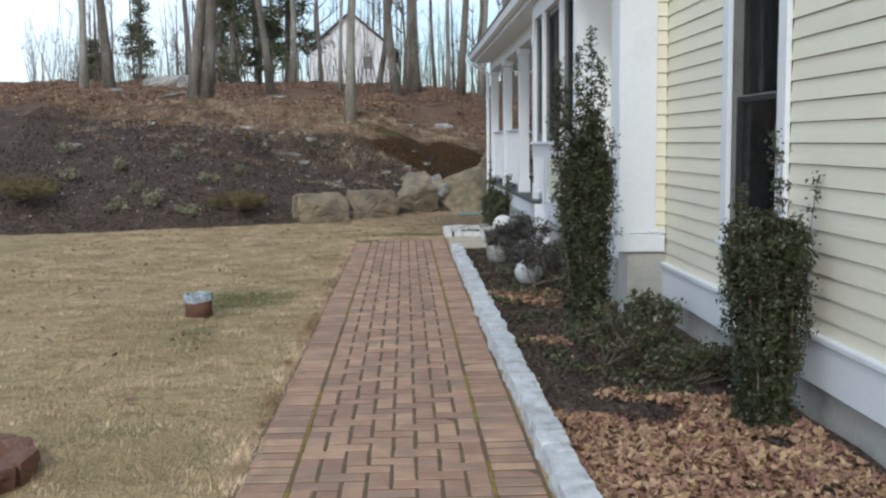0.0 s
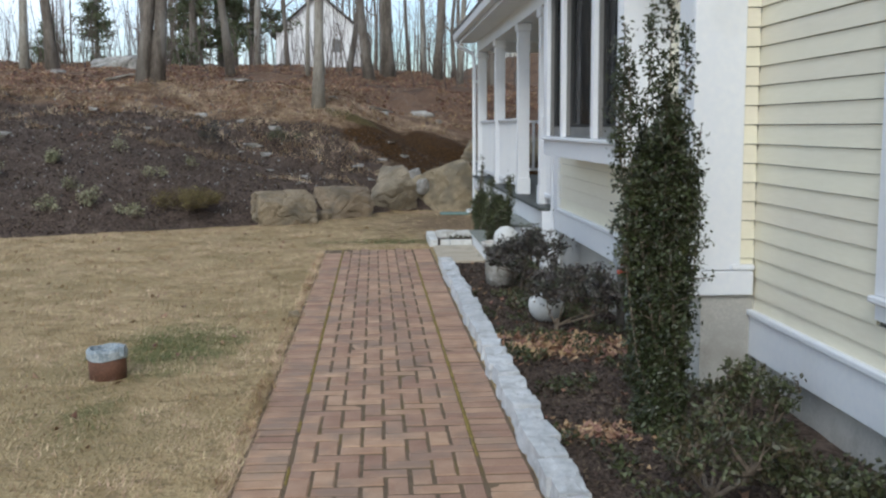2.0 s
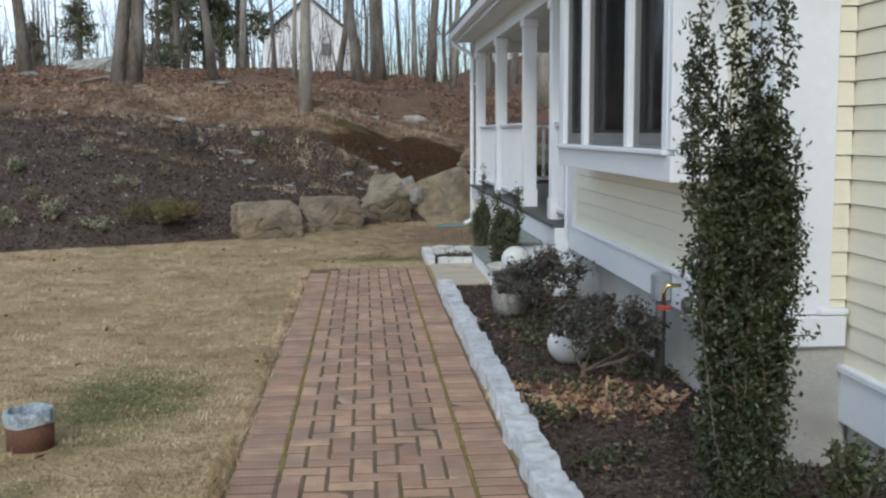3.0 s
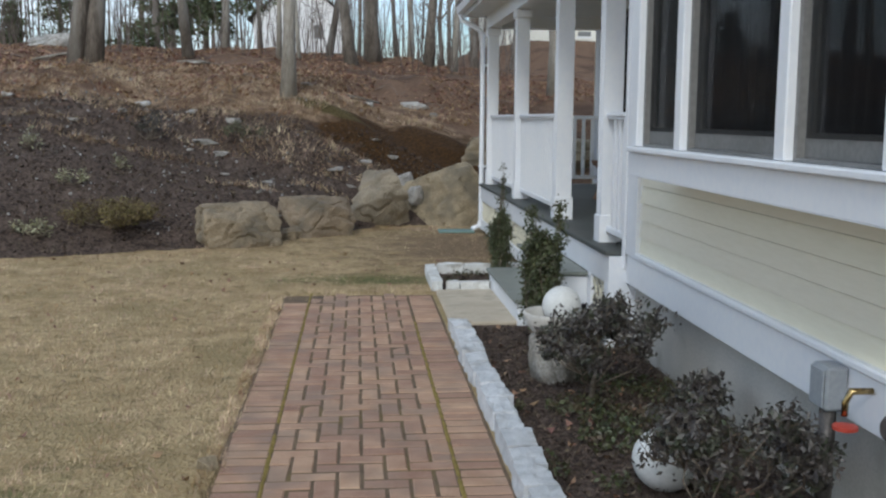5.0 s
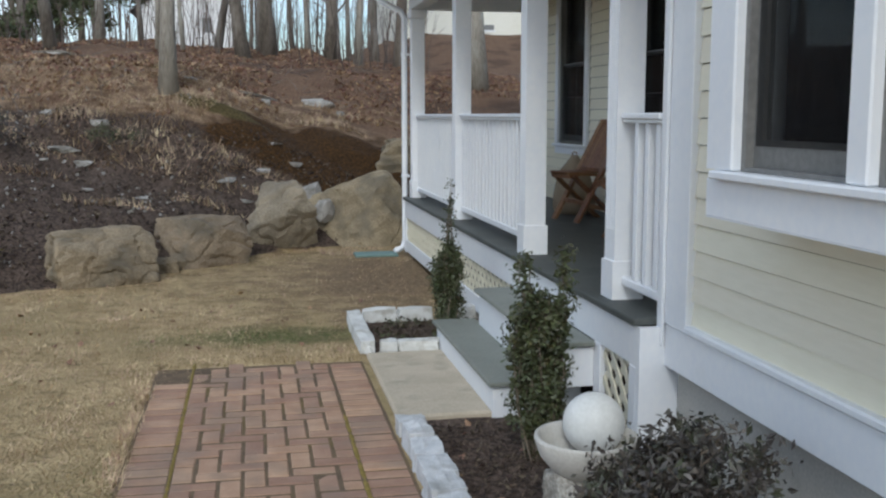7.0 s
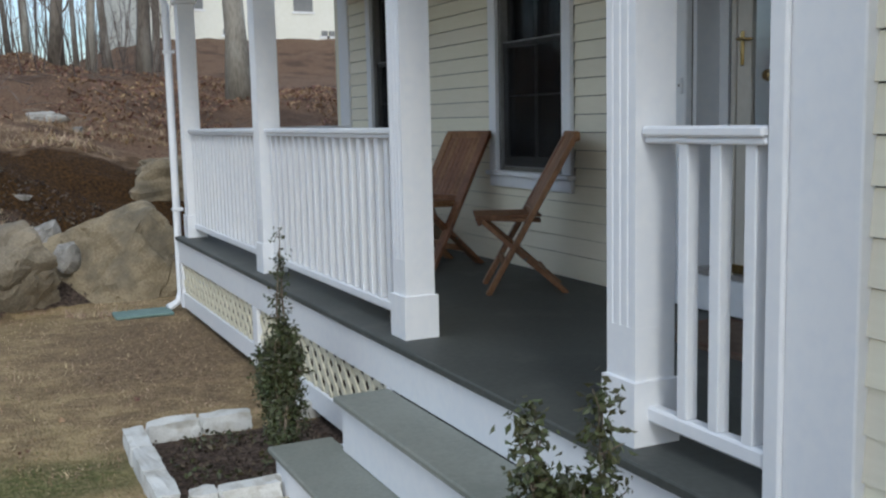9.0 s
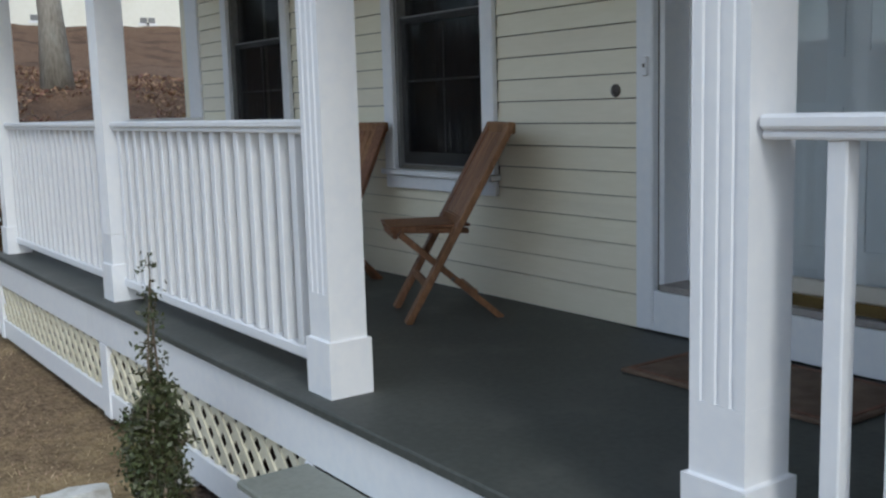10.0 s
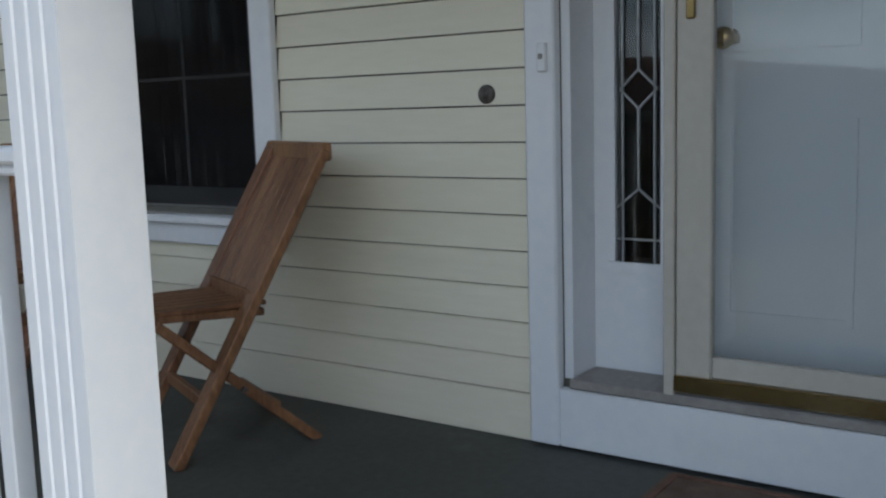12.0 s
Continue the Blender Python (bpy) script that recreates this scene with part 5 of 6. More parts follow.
def shrub(name, base, stems, leaves, size, material, label, seed, flat=0.0, aspect=0.55, curl=0.2, kind_cat="shrub", spray=1.0, spread_out=0.6, inner=0.45, group="", stem=0.011, trunk=0.0, foot=0.03):
    """Stems from the base with leaves in clumps along them. stems: (top x, y, z, spread) offsets."""
    rng = np.random.default_rng(seed)
    r = random.Random(seed)
    t = thing(name, base, label, kind_cat, group)
    bm = bmesh.new()
    cs, outs, mains = [], [], []
    B = Vector(base)
    per = max(1, leaves // len(stems))
    if trunk:
        tube(bm, [B + Vector((0.01, 0, -0.03)), B + Vector((-0.006, 0.004, trunk * 0.5)), B + Vector((0, 0, trunk + 0.03))], [0.024, 0.018, 0.015], 8)
        foot = 0.014
    for (dx, dy, dz, sp) in stems:
        p0 = B + Vector((r.uniform(-1, 1) * foot, r.uniform(-1, 1) * foot, trunk - 0.02))
        p3 = B + Vector((dx, dy, dz))
        if trunk and len(mains) >= 6:
            p0 = min(mains, key=lambda m: (m - p3).length)
        p1 = p0.lerp(p3, 0.35) + Vector((dx, dy, 0)) * (0.25 if len(mains) < 6 else 0.0) + Vector((r.uniform(-1, 1), r.uniform(-1, 1), 0)) * 0.03
        p2 = p0.lerp(p3, 0.72) + Vector((dx, dy, 0)) * (0.12 if len(mains) < 6 else 0.0) + Vector((r.uniform(-1, 1), r.uniform(-1, 1), 0)) * 0.03
        if trunk and len(mains) < 6:
            mains.append(p1.lerp(p2, 0.35))
        tube(bm, [p0, p1, p2, p3], [stem, stem * 0.75, stem * 0.45, 0.002], 5)
        n_tw = max(3, per // (26 if sp > 0.05 else 60))
        for k in range(n_tw):
            u = inner + (1.0 - inner) * (k + r.random()) / n_tw
            q = p0.lerp(p1, u * 3) if u < 0.333 else (p1.lerp(p2, (u - 0.333) * 3) if u < 0.667 else p2.lerp(p3, (u - 0.667) * 3))
            d = Vector((r.uniform(-1, 1), r.uniform(-1, 1), r.uniform(0.0, 1.2) * spread_out + 0.1)).normalized()
            taper = min(1.0, (1.05 - u) * 3.2 + 0.4)
            e = q + d * sp * taper * r.uniform(0.5, 1.1)
            tube(bm, [q, e], [0.0035, 0.0015], 3, False)
            m = max(4, per // n_tw if sp > 0.05 else 24)
            f = rng.random(m) ** 0.7
            c = np.array(q)[None, :] * (1 - f[:, None]) + np.array(e)[None, :] * f[:, None] + rng.normal(size=(m, 3)) * size * 0.75 * spray
            cs.append(c)
            outs.append(np.repeat(np.array(d)[None, :], m, 0))
    part("stem", bm, M_STEM, t, "brown twiggy stem")
    c = np.concatenate(cs)
    c[:, 2] = np.maximum(c[:, 2], base[2] + 0.01)
    v, f = leaf_mesh(c, size * (0.6 + 0.8 * rng.random(len(c))), rng, flat, aspect, curl, np.concatenate(outs))
    bulk("foliage", v, f, material, t, "", "", "stuff")
    return t


def column(n, radius, height, seed, wisps=0, drop=0.32, fluff=0.62):
    r = random.Random(seed)
    out = []
    for i in range(n):
        a, q = r.uniform(0, math.tau), math.sqrt(r.random()) * radius
        out.append((q * math.cos(a), q * math.sin(a), height * (1.0 - drop * q / radius) * r.uniform(0.86, 1.0), radius * fluff))
    for i in range(wisps):
        a, q = r.uniform(0, math.tau), radius * r.uniform(0.4, 0.9)
        out.append((q * math.cos(a), q * math.sin(a), height * r.uniform(1.12, 1.38), radius * 0.16))
    return out


shrub("upright_holly", (1.368, 3.002, 0), column(36, 0.135, 1.98, 2) + [(-0.19, -0.05, 1.84, 0.09), (-0.24, 0.02, 1.78, 0.08), (-0.05, 0.02, 2.08, 0.07), (0.02, 0, 2.2, 0.06), (-0.2, 0.0, 1.98, 0.06), (0.20, 0.05, 1.52, 0.045), (0.08, -0.06, 2.0, 0.07), (-0.22, -0.05, 1.15, 0.04)],
      62000, 0.0235, M_HOLLY, "tall narrow dark green holly beside the wall", 21, inner=0.0, foot=0.085, stem=0.006)
shrub("upright_holly", (1.84, 0.80, 0), [(x * 1.12, y * 1.12, z, s) for x, y, z, s in column(44, 0.185, 1.13, 14, 0, 0.08, 0.5)] + [(0.06, 0.02, 1.52, 0.03), (0.09, 0.0, 1.36, 0.035), (0.27, 0.0, 1.24, 0.03), (-0.1, 0, 1.22, 0.04)],
      46000, 0.0235, M_HOLLY, "dense upright holly with loose shoots by the window", 22, inner=0.0, foot=0.1, stem=0.006)
shrub("upright_boxwood", (1.285, 8.72, 0), column(26, 0.14, 0.84, 6, 0, 0.15) + [(0.09, -0.02, 0.97, 0.075), (0.11, 0.0, 0.99, 0.06), (-0.09, 0.02, 0.95, 0.08), (-0.06, 0.03, 0.97, 0.06), (-0.12, 0.0, 0.9, 0.06)], 13500, 0.025, M_BOX, "small upright boxwood beside the porch steps", 23, inner=0.15, foot=0.07, stem=0.007)
shrub("upright_boxwood", (1.37, 11.47, 0), column(15, 0.105, 0.84, 8, 0, 0.4) + [(0.03, 0.02, 1.16, 0.03), (0.02, 0, 1.06, 0.045), (0.05, 0.03, 1.0, 0.05)], 8500, 0.025, M_BOX, "narrow boxwood in the small edged bed", 24, inner=0.15)


def dome(n, radius, height, seed):
    r = random.Random(seed)
    out = []
    for i in range(n):
        a, q = r.uniform(0, math.tau), math.sqrt(r.random()) * radius
        out.append((q * math.cos(a), q * math.sin(a), height * (1 - 0.45 * (q / radius) ** 2) * r.uniform(0.8, 1.05), radius * 0.36))
    return out


shrub("azalea", (1.31, 7.28, 0), [(x + 0.05, y, z, s) for x, y, z, s in dome(28, 0.38, 0.64, 1)], 3900, 0.037, M_AZALEA, "dark leathery-leaved azalea beside the stone basin", 31, inner=0.5, aspect=0.45, stem=0.006, trunk=0.10)
shrub("azalea", (1.30, 5.42, 0), [(x + 0.14, y + 0.05, z, s) for x, y, z, s in dome(30, 0.36, 0.54, 2)], 4000, 0.034, M_AZALEA, "dark azalea beside the grey utility box", 32, inner=0.45, aspect=0.45, stem=0.006, trunk=0.09)
shrub("azalea", (1.62, 6.45, 0), dome(18, 0.19, 0.38, 9), 1700, 0.038, M_AZALEA, "small dark azalea against the foundation", 36, inner=0.4, aspect=0.45, stem=0.006)
shrub("low_shrub", (1.30, 2.0, 0), [(x + 0.04, y, z, s) for x, y, z, s in dome(20, 0.30, 0.44, 3)], 1500, 0.030, M_COVER, "sparse green shrub in the mulch bed", 33, inner=0.45, trunk=0.06)
shrub("low_shrub", (1.78, 2.95, 0), dome(16, 0.24, 0.38, 4), 1300, 0.030, M_COVER, "sparse leafy shrub below the corner board", 34, inner=0.5)
shrub("low_shrub", (1.72, 1.75, 0), dome(20, 0.36, 0.22, 5), 2600, 0.030, M_COVER, "low spreading green shrub near the foundation", 35, inner=0.4)
for i, (x, y, rad, h, n, m, lab) in enumerate((
        (-3.0, 14.25, 0.60, 0.25, 6500, M_JUNIPER, "low bronze-green juniper on the mulched slope"),
        (-6.55, 13.5, 0.85, 0.30, 7500, M_JUNIPER, "spreading olive juniper at the bed edge"),
        (-4.9, 13.5, 0.16, 0.24, 260, M_PALELEAF, "small pale green shrub on mulch"),
        (-4.35, 13.8, 0.2, 0.26, 300, M_PALELEAF, "small pale green shrub on mulch"),
        (-3.75, 13.75, 0.22, 0.2, 280, M_PALELEAF, "small pale green shrub on mulch"),
        (-4.75, 14.1, 0.14, 0.22, 200, M_PALELEAF, "small pale green shrub on mulch"),
        (-6.1, 14.6, 0.2, 0.3, 260, M_PALELEAF, "small pale green shrub on mulch"),
        (-3.6, 14.9, 0.18, 0.2, 200, M_PALELEAF, "small pale green shrub on mulch"),
        (-3.15, 15.6, 0.16, 0.14, 120, M_PALELEAF, "small pale green shrub on mulch"),
        (-4.4, 15.9, 0.15, 0.3, 140, M_PALELEAF, "small pale green shrub on mulch"),
        (-6.5, 15.9, 0.2, 0.25, 180, M_PALELEAF, "small pale green shrub on mulch"),
        (-5.3, 15.2, 0.12, 0.2, 120, M_PALELEAF, "small pale green shrub on mulch"),
        (-3.05, 16.9, 0.34, 0.42, 500, M_AZALEA, "dark twiggy shrub on the slope"),
        (-1.75, 17.6, 0.4, 0.2, 400, M_COVER, "low dark shrub among the rocks"))):
    shrub("slope_shrub", (x, y, hill(x, y)), dome(9 if n < 1000 else 26, rad, h, 50 + i), n, 0.045 if m is not M_JUNIPER else 0.04, m, lab, 60 + i, inner=0.35, aspect=0.5 if m is not M_JUNIPER else 0.3, group="slope shrubs")

# ---- loose cover: grass, leaves, mulch ----
rng = np.random.default_rng(8)


def blades(n, x0, x1, y0, y1, keep, lo, hi, seed):
    g = np.random.default_rng(seed)
    x, y = x0 + (x1 - x0) * g.random(n), y0 + (y1 - y0) * g.random(n) ** 1.25
    ok = np.array([keep(a, b) for a, b in zip(x, y)])
    x, y = x[ok], y[ok]
    n = len(x)
    z = np.maximum(np.array([hill(a, b) for a, b in zip(x, y)]), -0.015)
    flow = np.array([noise.noise(Vector((p * 1.6, q * 1.6, 11))) * 5.0 + noise.noise(Vector((p * 4, q * 4, 12))) * 1.6 for p, q in zip(x, y)])
    a, L = flow + g.normal(size=n) * 1.1, (lo + (hi - lo) * g.random(n)) * np.array([1.0 + 0.9 * noise.noise(Vector((p * 5, q * 5, 13))) for p, q in zip(x, y)])
    tilt = 0.45 + 1.0 * g.random(n)
    w = (0.0016 + 0.0018 * g.random(n)) * (2.2 if lo > 0.05 else 1.0)
    d = np.stack([np.cos(a) * np.sin(tilt), np.sin(a) * np.sin(tilt), np.cos(tilt)], 1)
    s = np.stack([-np.sin(a), np.cos(a), 0 * a], 1)
    b = np.stack([x, y, z - 0.003], 1)
    v = np.stack([b - s * w[:, None], b + s * w[:, None], b + d * L[:, None]], 1).reshape(-1, 3)
    return v.tolist(), np.arange(n * 3).reshape(n, 3).tolist()


def on_lawn(x, y):
    if -0.66 < x < 0.66 and y < 10.8 and not (x < -0.3 and y > 10.4):
        return False
    if x > 0.64 and y < 12.2:
        return False
    if ZONES["bare"](x, y) > 0.35 + 0.4 * noise.noise(Vector((x * 3, y * 3, 21))) and noise.noise(Vector((x * 37, y * 37, 5))) > -0.15:
        return False
    return y < bed_edge(x) - 0.03 and x < 1.7


v, f = blades(230000, -5.2, 1.7, -1.6, 16.6, on_lawn, 0.018, 0.05, 1)
v2, f2 = blades(9000, -0.74, -0.63, -1.6, 10.4, lambda x, y: True, 0.03, 0.075, 5)
f2 = [[i + len(v) for i in t] for t in f2]
bulk("dormant_grass", v + v2, f + f2, M_GRASS, None, "short straw-coloured dormant lawn grass", "grass")
v, f = blades(30000, -3.2, 0.9, -1.0, 12.6, lambda x, y: on_lawn(x, y) and ZONES["green"](x, y) + noise.noise(Vector((x * 2.2, y * 2.2, 1))) * 0.4 > 0.40, 0.02, 0.05, 2)
bulk("green_grass", v, f, M_GREENBLADE, None, "patches of greener grass in the dormant lawn", "grass")

v, f = blades(90000, -8.5, 3.5, 15.8, 23.5, lambda x, y: ZONES["rustmoss"](x, y) < 0.45 and ZONES["drygrass"](x, y) + 0.8 * noise.noise(Vector((x * 0.8, y * 2.4, 16))) > 0.42, 0.06, 0.15, 3)
bulk("straw_tufts", v, f, M_STRAW, None, "matted bleached straw grass on the slope", "grass")


def litter(name, n, sample, size, material, label, seed, flat=0.75, lift=0.012, aspect=0.6):
    g = np.random.default_rng(seed)
    pts = sample(g, n)
    c = np.array([(x, y, hill(x, y) + lift * (0.3 + g.random())) for x, y in pts])
    v, f = leaf_mesh(c, size * (0.55 + 0.9 * g.random(len(c))), g, flat, aspect, 0.3)
    return bulk(name, v, f, material, None, label, "litter")


def hill_points(g, n):
    x, d = -13 + 21 * g.random(n), 3.5 + 23 * g.random(n) ** 0.9
    out = [(a, bed_edge(a) + b) for a, b in zip(x, d)]
    return [(x, y) for x, y in out if zone_mulch(x, y) + 0.8 * noise.noise(Vector((x * 0.7, y * 2.2, 6))) < 0.45 and ZONES["drygrass"](x, y) + 0.7 * noise.noise(Vector((x * 0.8, y * 2.6, 16))) < 0.8 and ZONES["rustmoss"](x, y) < 0.5 and noise.noise(Vector((x * 0.6, y * 0.6, 5))) > -0.25]


litter("fallen_leaves", 90000, hill_points, 0.066, M_LEAF, "brown fallen oak leaves over the wooded slope", 3, 0.5, 0.035)
litter("fallen_leaves", 9000, hill_points, 0.075, M_LEAF_PALE, "paler curled leaves over the wooded slope", 23, 0.4, 0.045)
litter("fallen_leaves", 15000, lambda g, n: [(x, y) for x, y in zip(0.82 + 1.25 * g.random(n), -2.2 + 4.0 * g.random(n)) if noise.noise(Vector((x * 2, y * 2, 4))) > (y - 1.0) * 0.5], 0.047, M_LEAF_PALE, "drifted tan leaves filling the near bed", 4, 0.6, 0.03)
litter("fallen_leaves", 800, lambda g, n: [(1.24 + g.normal() * 0.24, 4.98 + g.normal() * 0.17) for i in range(n)], 0.07, M_LEAF_PALE, "small drift of tan leaves in mulch", 5, 0.6, 0.02)
litter("fallen_leaves", 240, lambda g, n: [(1.07 + g.normal() * 0.12, 3.0 + g.normal() * 0.10) for i in range(n)], 0.05, M_LEAF_PALE, "small patch of tan litter in mulch", 6, 0.6, 0.01)
litter("fallen_leaves", 260, lambda g, n: [(x, y) for x, y in zip(0.85 + 1.0 * g.random(n), 1.5 + 7.8 * g.random(n))], 0.05, M_LEAF, "stray brown leaves on the mulch bed", 7, 0.7, 0.012)
litter("fallen_leaves", 300, lambda g, n: [(x, y) for x, y in zip(-5 + 6 * g.random(n), 1 + 14 * g.random(n)) if on_lawn(x, y)], 0.05, M_LEAF, "few brown leaves scattered on the lawn", 9, 0.7, 0.015)
litter("mulch_chips", 16000, lambda g, n: [(x, y) for x, y in zip(0.82 + 1.2 * g.random(n), -1.0 + 10.3 * g.random(n))], 0.032, M_CHIP, "dark bark mulch chips in the bed", 10, 0.55, 0.014, 0.4)
litter("mulch_chips", 15000, lambda g, n: [(x, y) for x, y in zip(-8 + 10 * g.random(n), 12.3 + 6.5 * g.random(n)) if zone_mulch(x, y) > 0.55 and y > bed_edge(x)], 0.06, M_CHIP, "dark bark mulch chips on the slope", 11, 0.5, 0.02, 0.4)
litter("mulch_chips", 900, lambda g, n: [(x, y) for x, y in zip(0.80 + 0.9 * g.random(n), 11.05 + 1.0 * g.random(n))], 0.032, M_CHIP, "dark mulch chips in the small bed", 12, 0.55, 0.014, 0.4)
litter("ground_cover", 21000, lambda g, n: [(x, y) for x, y in zip(0.84 + 1.2 * g.random(n), 1.3 + 8.0 * g.random(n)) if noise.noise(Vector((x * 2.6, y * 2.2, 8))) + (0.25 if 1.3 < y < 3.0 and x > 1.3 else 0.0) + (0.24 if 4.9 < y < 7.4 and x < 1.7 else 0) > 0.18], 0.030, M_COVER, "small-leaved green ground cover in the bed", 13, 0.35, 0.05)
litter("ground_cover", 420, lambda g, n: [(x, y) for x, y in zip(0.84 + 0.6 * g.random(n), 11.1 + 0.9 * g.random(n)) if noise.noise(Vector((x * 4, y * 4, 2))) > -0.05], 0.030, M_COVER, "green weeds in the small edged bed", 15, 0.35, 0.04)
litter("pebbles", 1500, lambda g, n: [(x, y) for x, y in zip(-7 + 9 * g.random(n), 12.8 + 7 * g.random(n)) if 0.3 < y - bed_edge(x) < 7 and ZONES["rustmoss"](x, y) < 0.3], 0.045, M_ROCK, "pale stone chips scattered over the slope", 14, 0.3, 0.02, 0.8)

# ---- trees ----


def limb(bm, p, d, length, r0, r, depth, thin):
    """A branch that wanders and splits."""
    pts, rad = [Vector(p)], [r0]
    n = 4
    q, e = Vector(p), Vector(d).normalized()
    for i in range(n):
        e = (e + Vector((r.uniform(-1, 1), r.uniform(-1, 1), r.uniform(-0.3, 0.9))) * 0.22).normalized()
        q = q + e * length / n
        pts.append(q.copy())
        rad.append(r0 * (1 - 0.8 * (i + 1) / n) + thin)
    tube(bm, pts, rad, 5 if depth > 1 else 3, False)
    if depth > 0:
        for i in range(3 if depth > 1 else 4):
            k = r.randint(1, n)
            s = (e + Vector((r.uniform(-1, 1), r.uniform(-1, 1), r.uniform(-0.2, 0.8)))).normalized()
            limb(bm, pts[k], s, length * r.uniform(0.4, 0.65), rad[k] * 0.65, r, depth - 1, thin)


def bare_tree(x, y, height, radius, seed, lean=(0, 0), material=M_BARK, clear=0.35, branches=9, depth=2, label="bare grey hardwood tree on the wooded slope", sides=12, twin=False, base_z=None):
    r = random.Random(seed)
    z = (hill(x, y) if base_z is None else base_z) - 0.12
    t = thing("bare_tree", (x, y, z), label, "tree", "bare hardwood trees")
    bm, crown = bmesh.new(), bmesh.new()
    for s in range(2 if twin else 1):
        ox = (0.0, 0.27)[s]
        ln = lean if s == 0 else (lean[0] + 0.095, lean[1])
        pts, rad = [], []
        n = 12
        for i in range(n + 1):
            u = i / n
            wob = Vector((noise.noise(Vector((seed, u * 3, s))), noise.noise(Vector((seed + 9, u * 3, s))), 0)) * 0.06 * height * u ** 0.6
            pts.append(Vector((x + ox + ln[0] * height * u, y + ln[1] * height * u, z + height * u)) + wob)
            flare = 1 + 0.35 * math.exp(-u * height / 0.28)
            rad.append(radius * (1 - 0.82 * u ** 0.9) * flare)
        tube(bm, pts, rad, sides)
        for k in range(branches):
            i = r.randint(int(clear * n), n - 1)
            a = r.uniform(0, math.tau)
            limb(crown, pts[i], (math.cos(a), math.sin(a), r.uniform(0.35, 1.1)), height * r.uniform(0.13, 0.28), rad[i] * 0.5, r, depth, 0.004 if y < 40 else 0.012)
    part("trunk", bm, material, t, "", True)
    part("crown", crown, M_TWIG, t, "leafless branches and twigs", True)
    return t


def at_view(dx, y):
    """A place seen from the start of the path in the direction dx, y metres out."""
    return dx * (y + 4.13)


bare_tree(-4.95, 20.4, 15, 0.145, 11, (0.045, 0), M_BARK, 0.3, 10, 2, "large twin-trunked hardwood on the slope", 14, True)
bare_tree(-1.16, 19.1, 13, 0.112, 12, (0.045, 0), M_BARK_PALE, 0.4, 8, 2, "slender pale-barked tree on the slope")
NEAR_TREES = [(x, y, r * 0.54, k + 0.04 * math.sin(x * 900)) for x, y, r, k in [(-0.3075, 26, 0.23, 0.0), (-0.2827, 25, 0.27, 0.0), (-0.1271, 24, 0.19, 0.0), (-0.106, 33, 0.22, 0.02), (0.0122, 29, 0.38, 0.0), (-0.0038, 28, 0.29, -0.09), (-0.0595, 24, 0.10, 0.02), (-0.024, 31, 0.18, 0.2),
              (0.0577, 30, 0.26, 0.0), (0.078, 30, 0.18, 0.01), (-0.205, 34, 0.2, 0.0), (-0.079, 36, 0.15, 0.02), (0.045, 41, 0.2, 0.0), (-0.14, 42, 0.2, 0), (0.033, 36, 0.14, 0.0), (-0.045, 27, 0.09, 0.0)]]
for i, (dx, y, rad, ln) in enumerate(NEAR_TREES):
    bare_tree(at_view(dx, y), y, 13 + (i * 37 % 5), rad, 30 + i, (ln, 0), M_BARK if i % 3 else M_BARK_PALE, 0.3, 8, 2, sides=9)
bare_tree(4.45, 24.2, 15, 0.20, 88, (0.01, 0), M_BARK_PALE, 0.3, 8, 2, "broad lichen-spotted tree beyond the porch", 14)
bare_tree(3.3, 27.0, 14, 0.14, 89, (0.0, 0), M_BARK, 0.3, 8, 2)
bare_tree(8.6, 27.0, 14, 0.15, 90, (-0.01, 0), M_BARK_PALE, 0.3, 8, 2)
tr = random.Random(77)
for i in range(16):
    y = tr.uniform(44, 85)
    dx = tr.uniform(-0.20, 0.16)
    bare_tree(at_view(dx, y), y, tr.uniform(11, 17), tr.uniform(0.09, 0.2), 200 + i, (tr.uniform(-0.02, 0.02), 0), M_BARK, 0.25, 8, 2, "thin bare hardwood in the far woods", 6)


def pine(x, y, height, spread_r, seed, low=0.12):
    r = random.Random(seed)
    g = np.random.default_rng(seed)
    z = hill(x, y) - 0.1
    t = thing("pine_tree", (x, y, z), "dark green pine in the woods beyond the crest", "tree", "pine trees")
    bm = bmesh.new()
    tube(bm, [(x, y, z), (x + 0.1, y, z + height * 0.5), (x, y, z + height)], [0.16, 0.1, 0.02], 7)
    cs, outs = [], []
    for k in range(52):
        u = low + (1 - low) * r.random() ** 0.9
        a = r.uniform(0, math.tau)
        L = spread_r * (0.30 + 0.62 * (1 - u)) * r.uniform(0.3, 1.15)
        p = Vector((x, y, z + height * u))
        q = p + Vector((math.cos(a) * L, math.sin(a) * L, -0.04 * L + r.uniform(-0.1, 0.3)))
        tube(bm, [p, q], [0.025, 0.006], 3, False)
        m = int(26 + 50 * L)
        f = 0.25 + 0.78 * g.random(m)
        cs.append(np.array(p)[None] * (1 - f[:, None]) + np.array(q)[None] * f[:, None] + g.normal(size=(m, 3)) * np.array([0.34, 0.34, 0.20]) * (0.4 + 0.5 * L / spread_r))
        outs.append(np.repeat(np.array([[0, 0, 0.5]]), m, 0))
    part("trunk", bm, M_BARK, t)
    c = np.concatenate(cs)
    v, f = leaf_mesh(c, 0.34 * (0.6 + 0.8 * g.random(len(c))), g, 0.2, 0.22, 0.2, np.concatenate(outs))
    bulk("crown", v, f, M_NEEDLE, t, "", "")
    return t


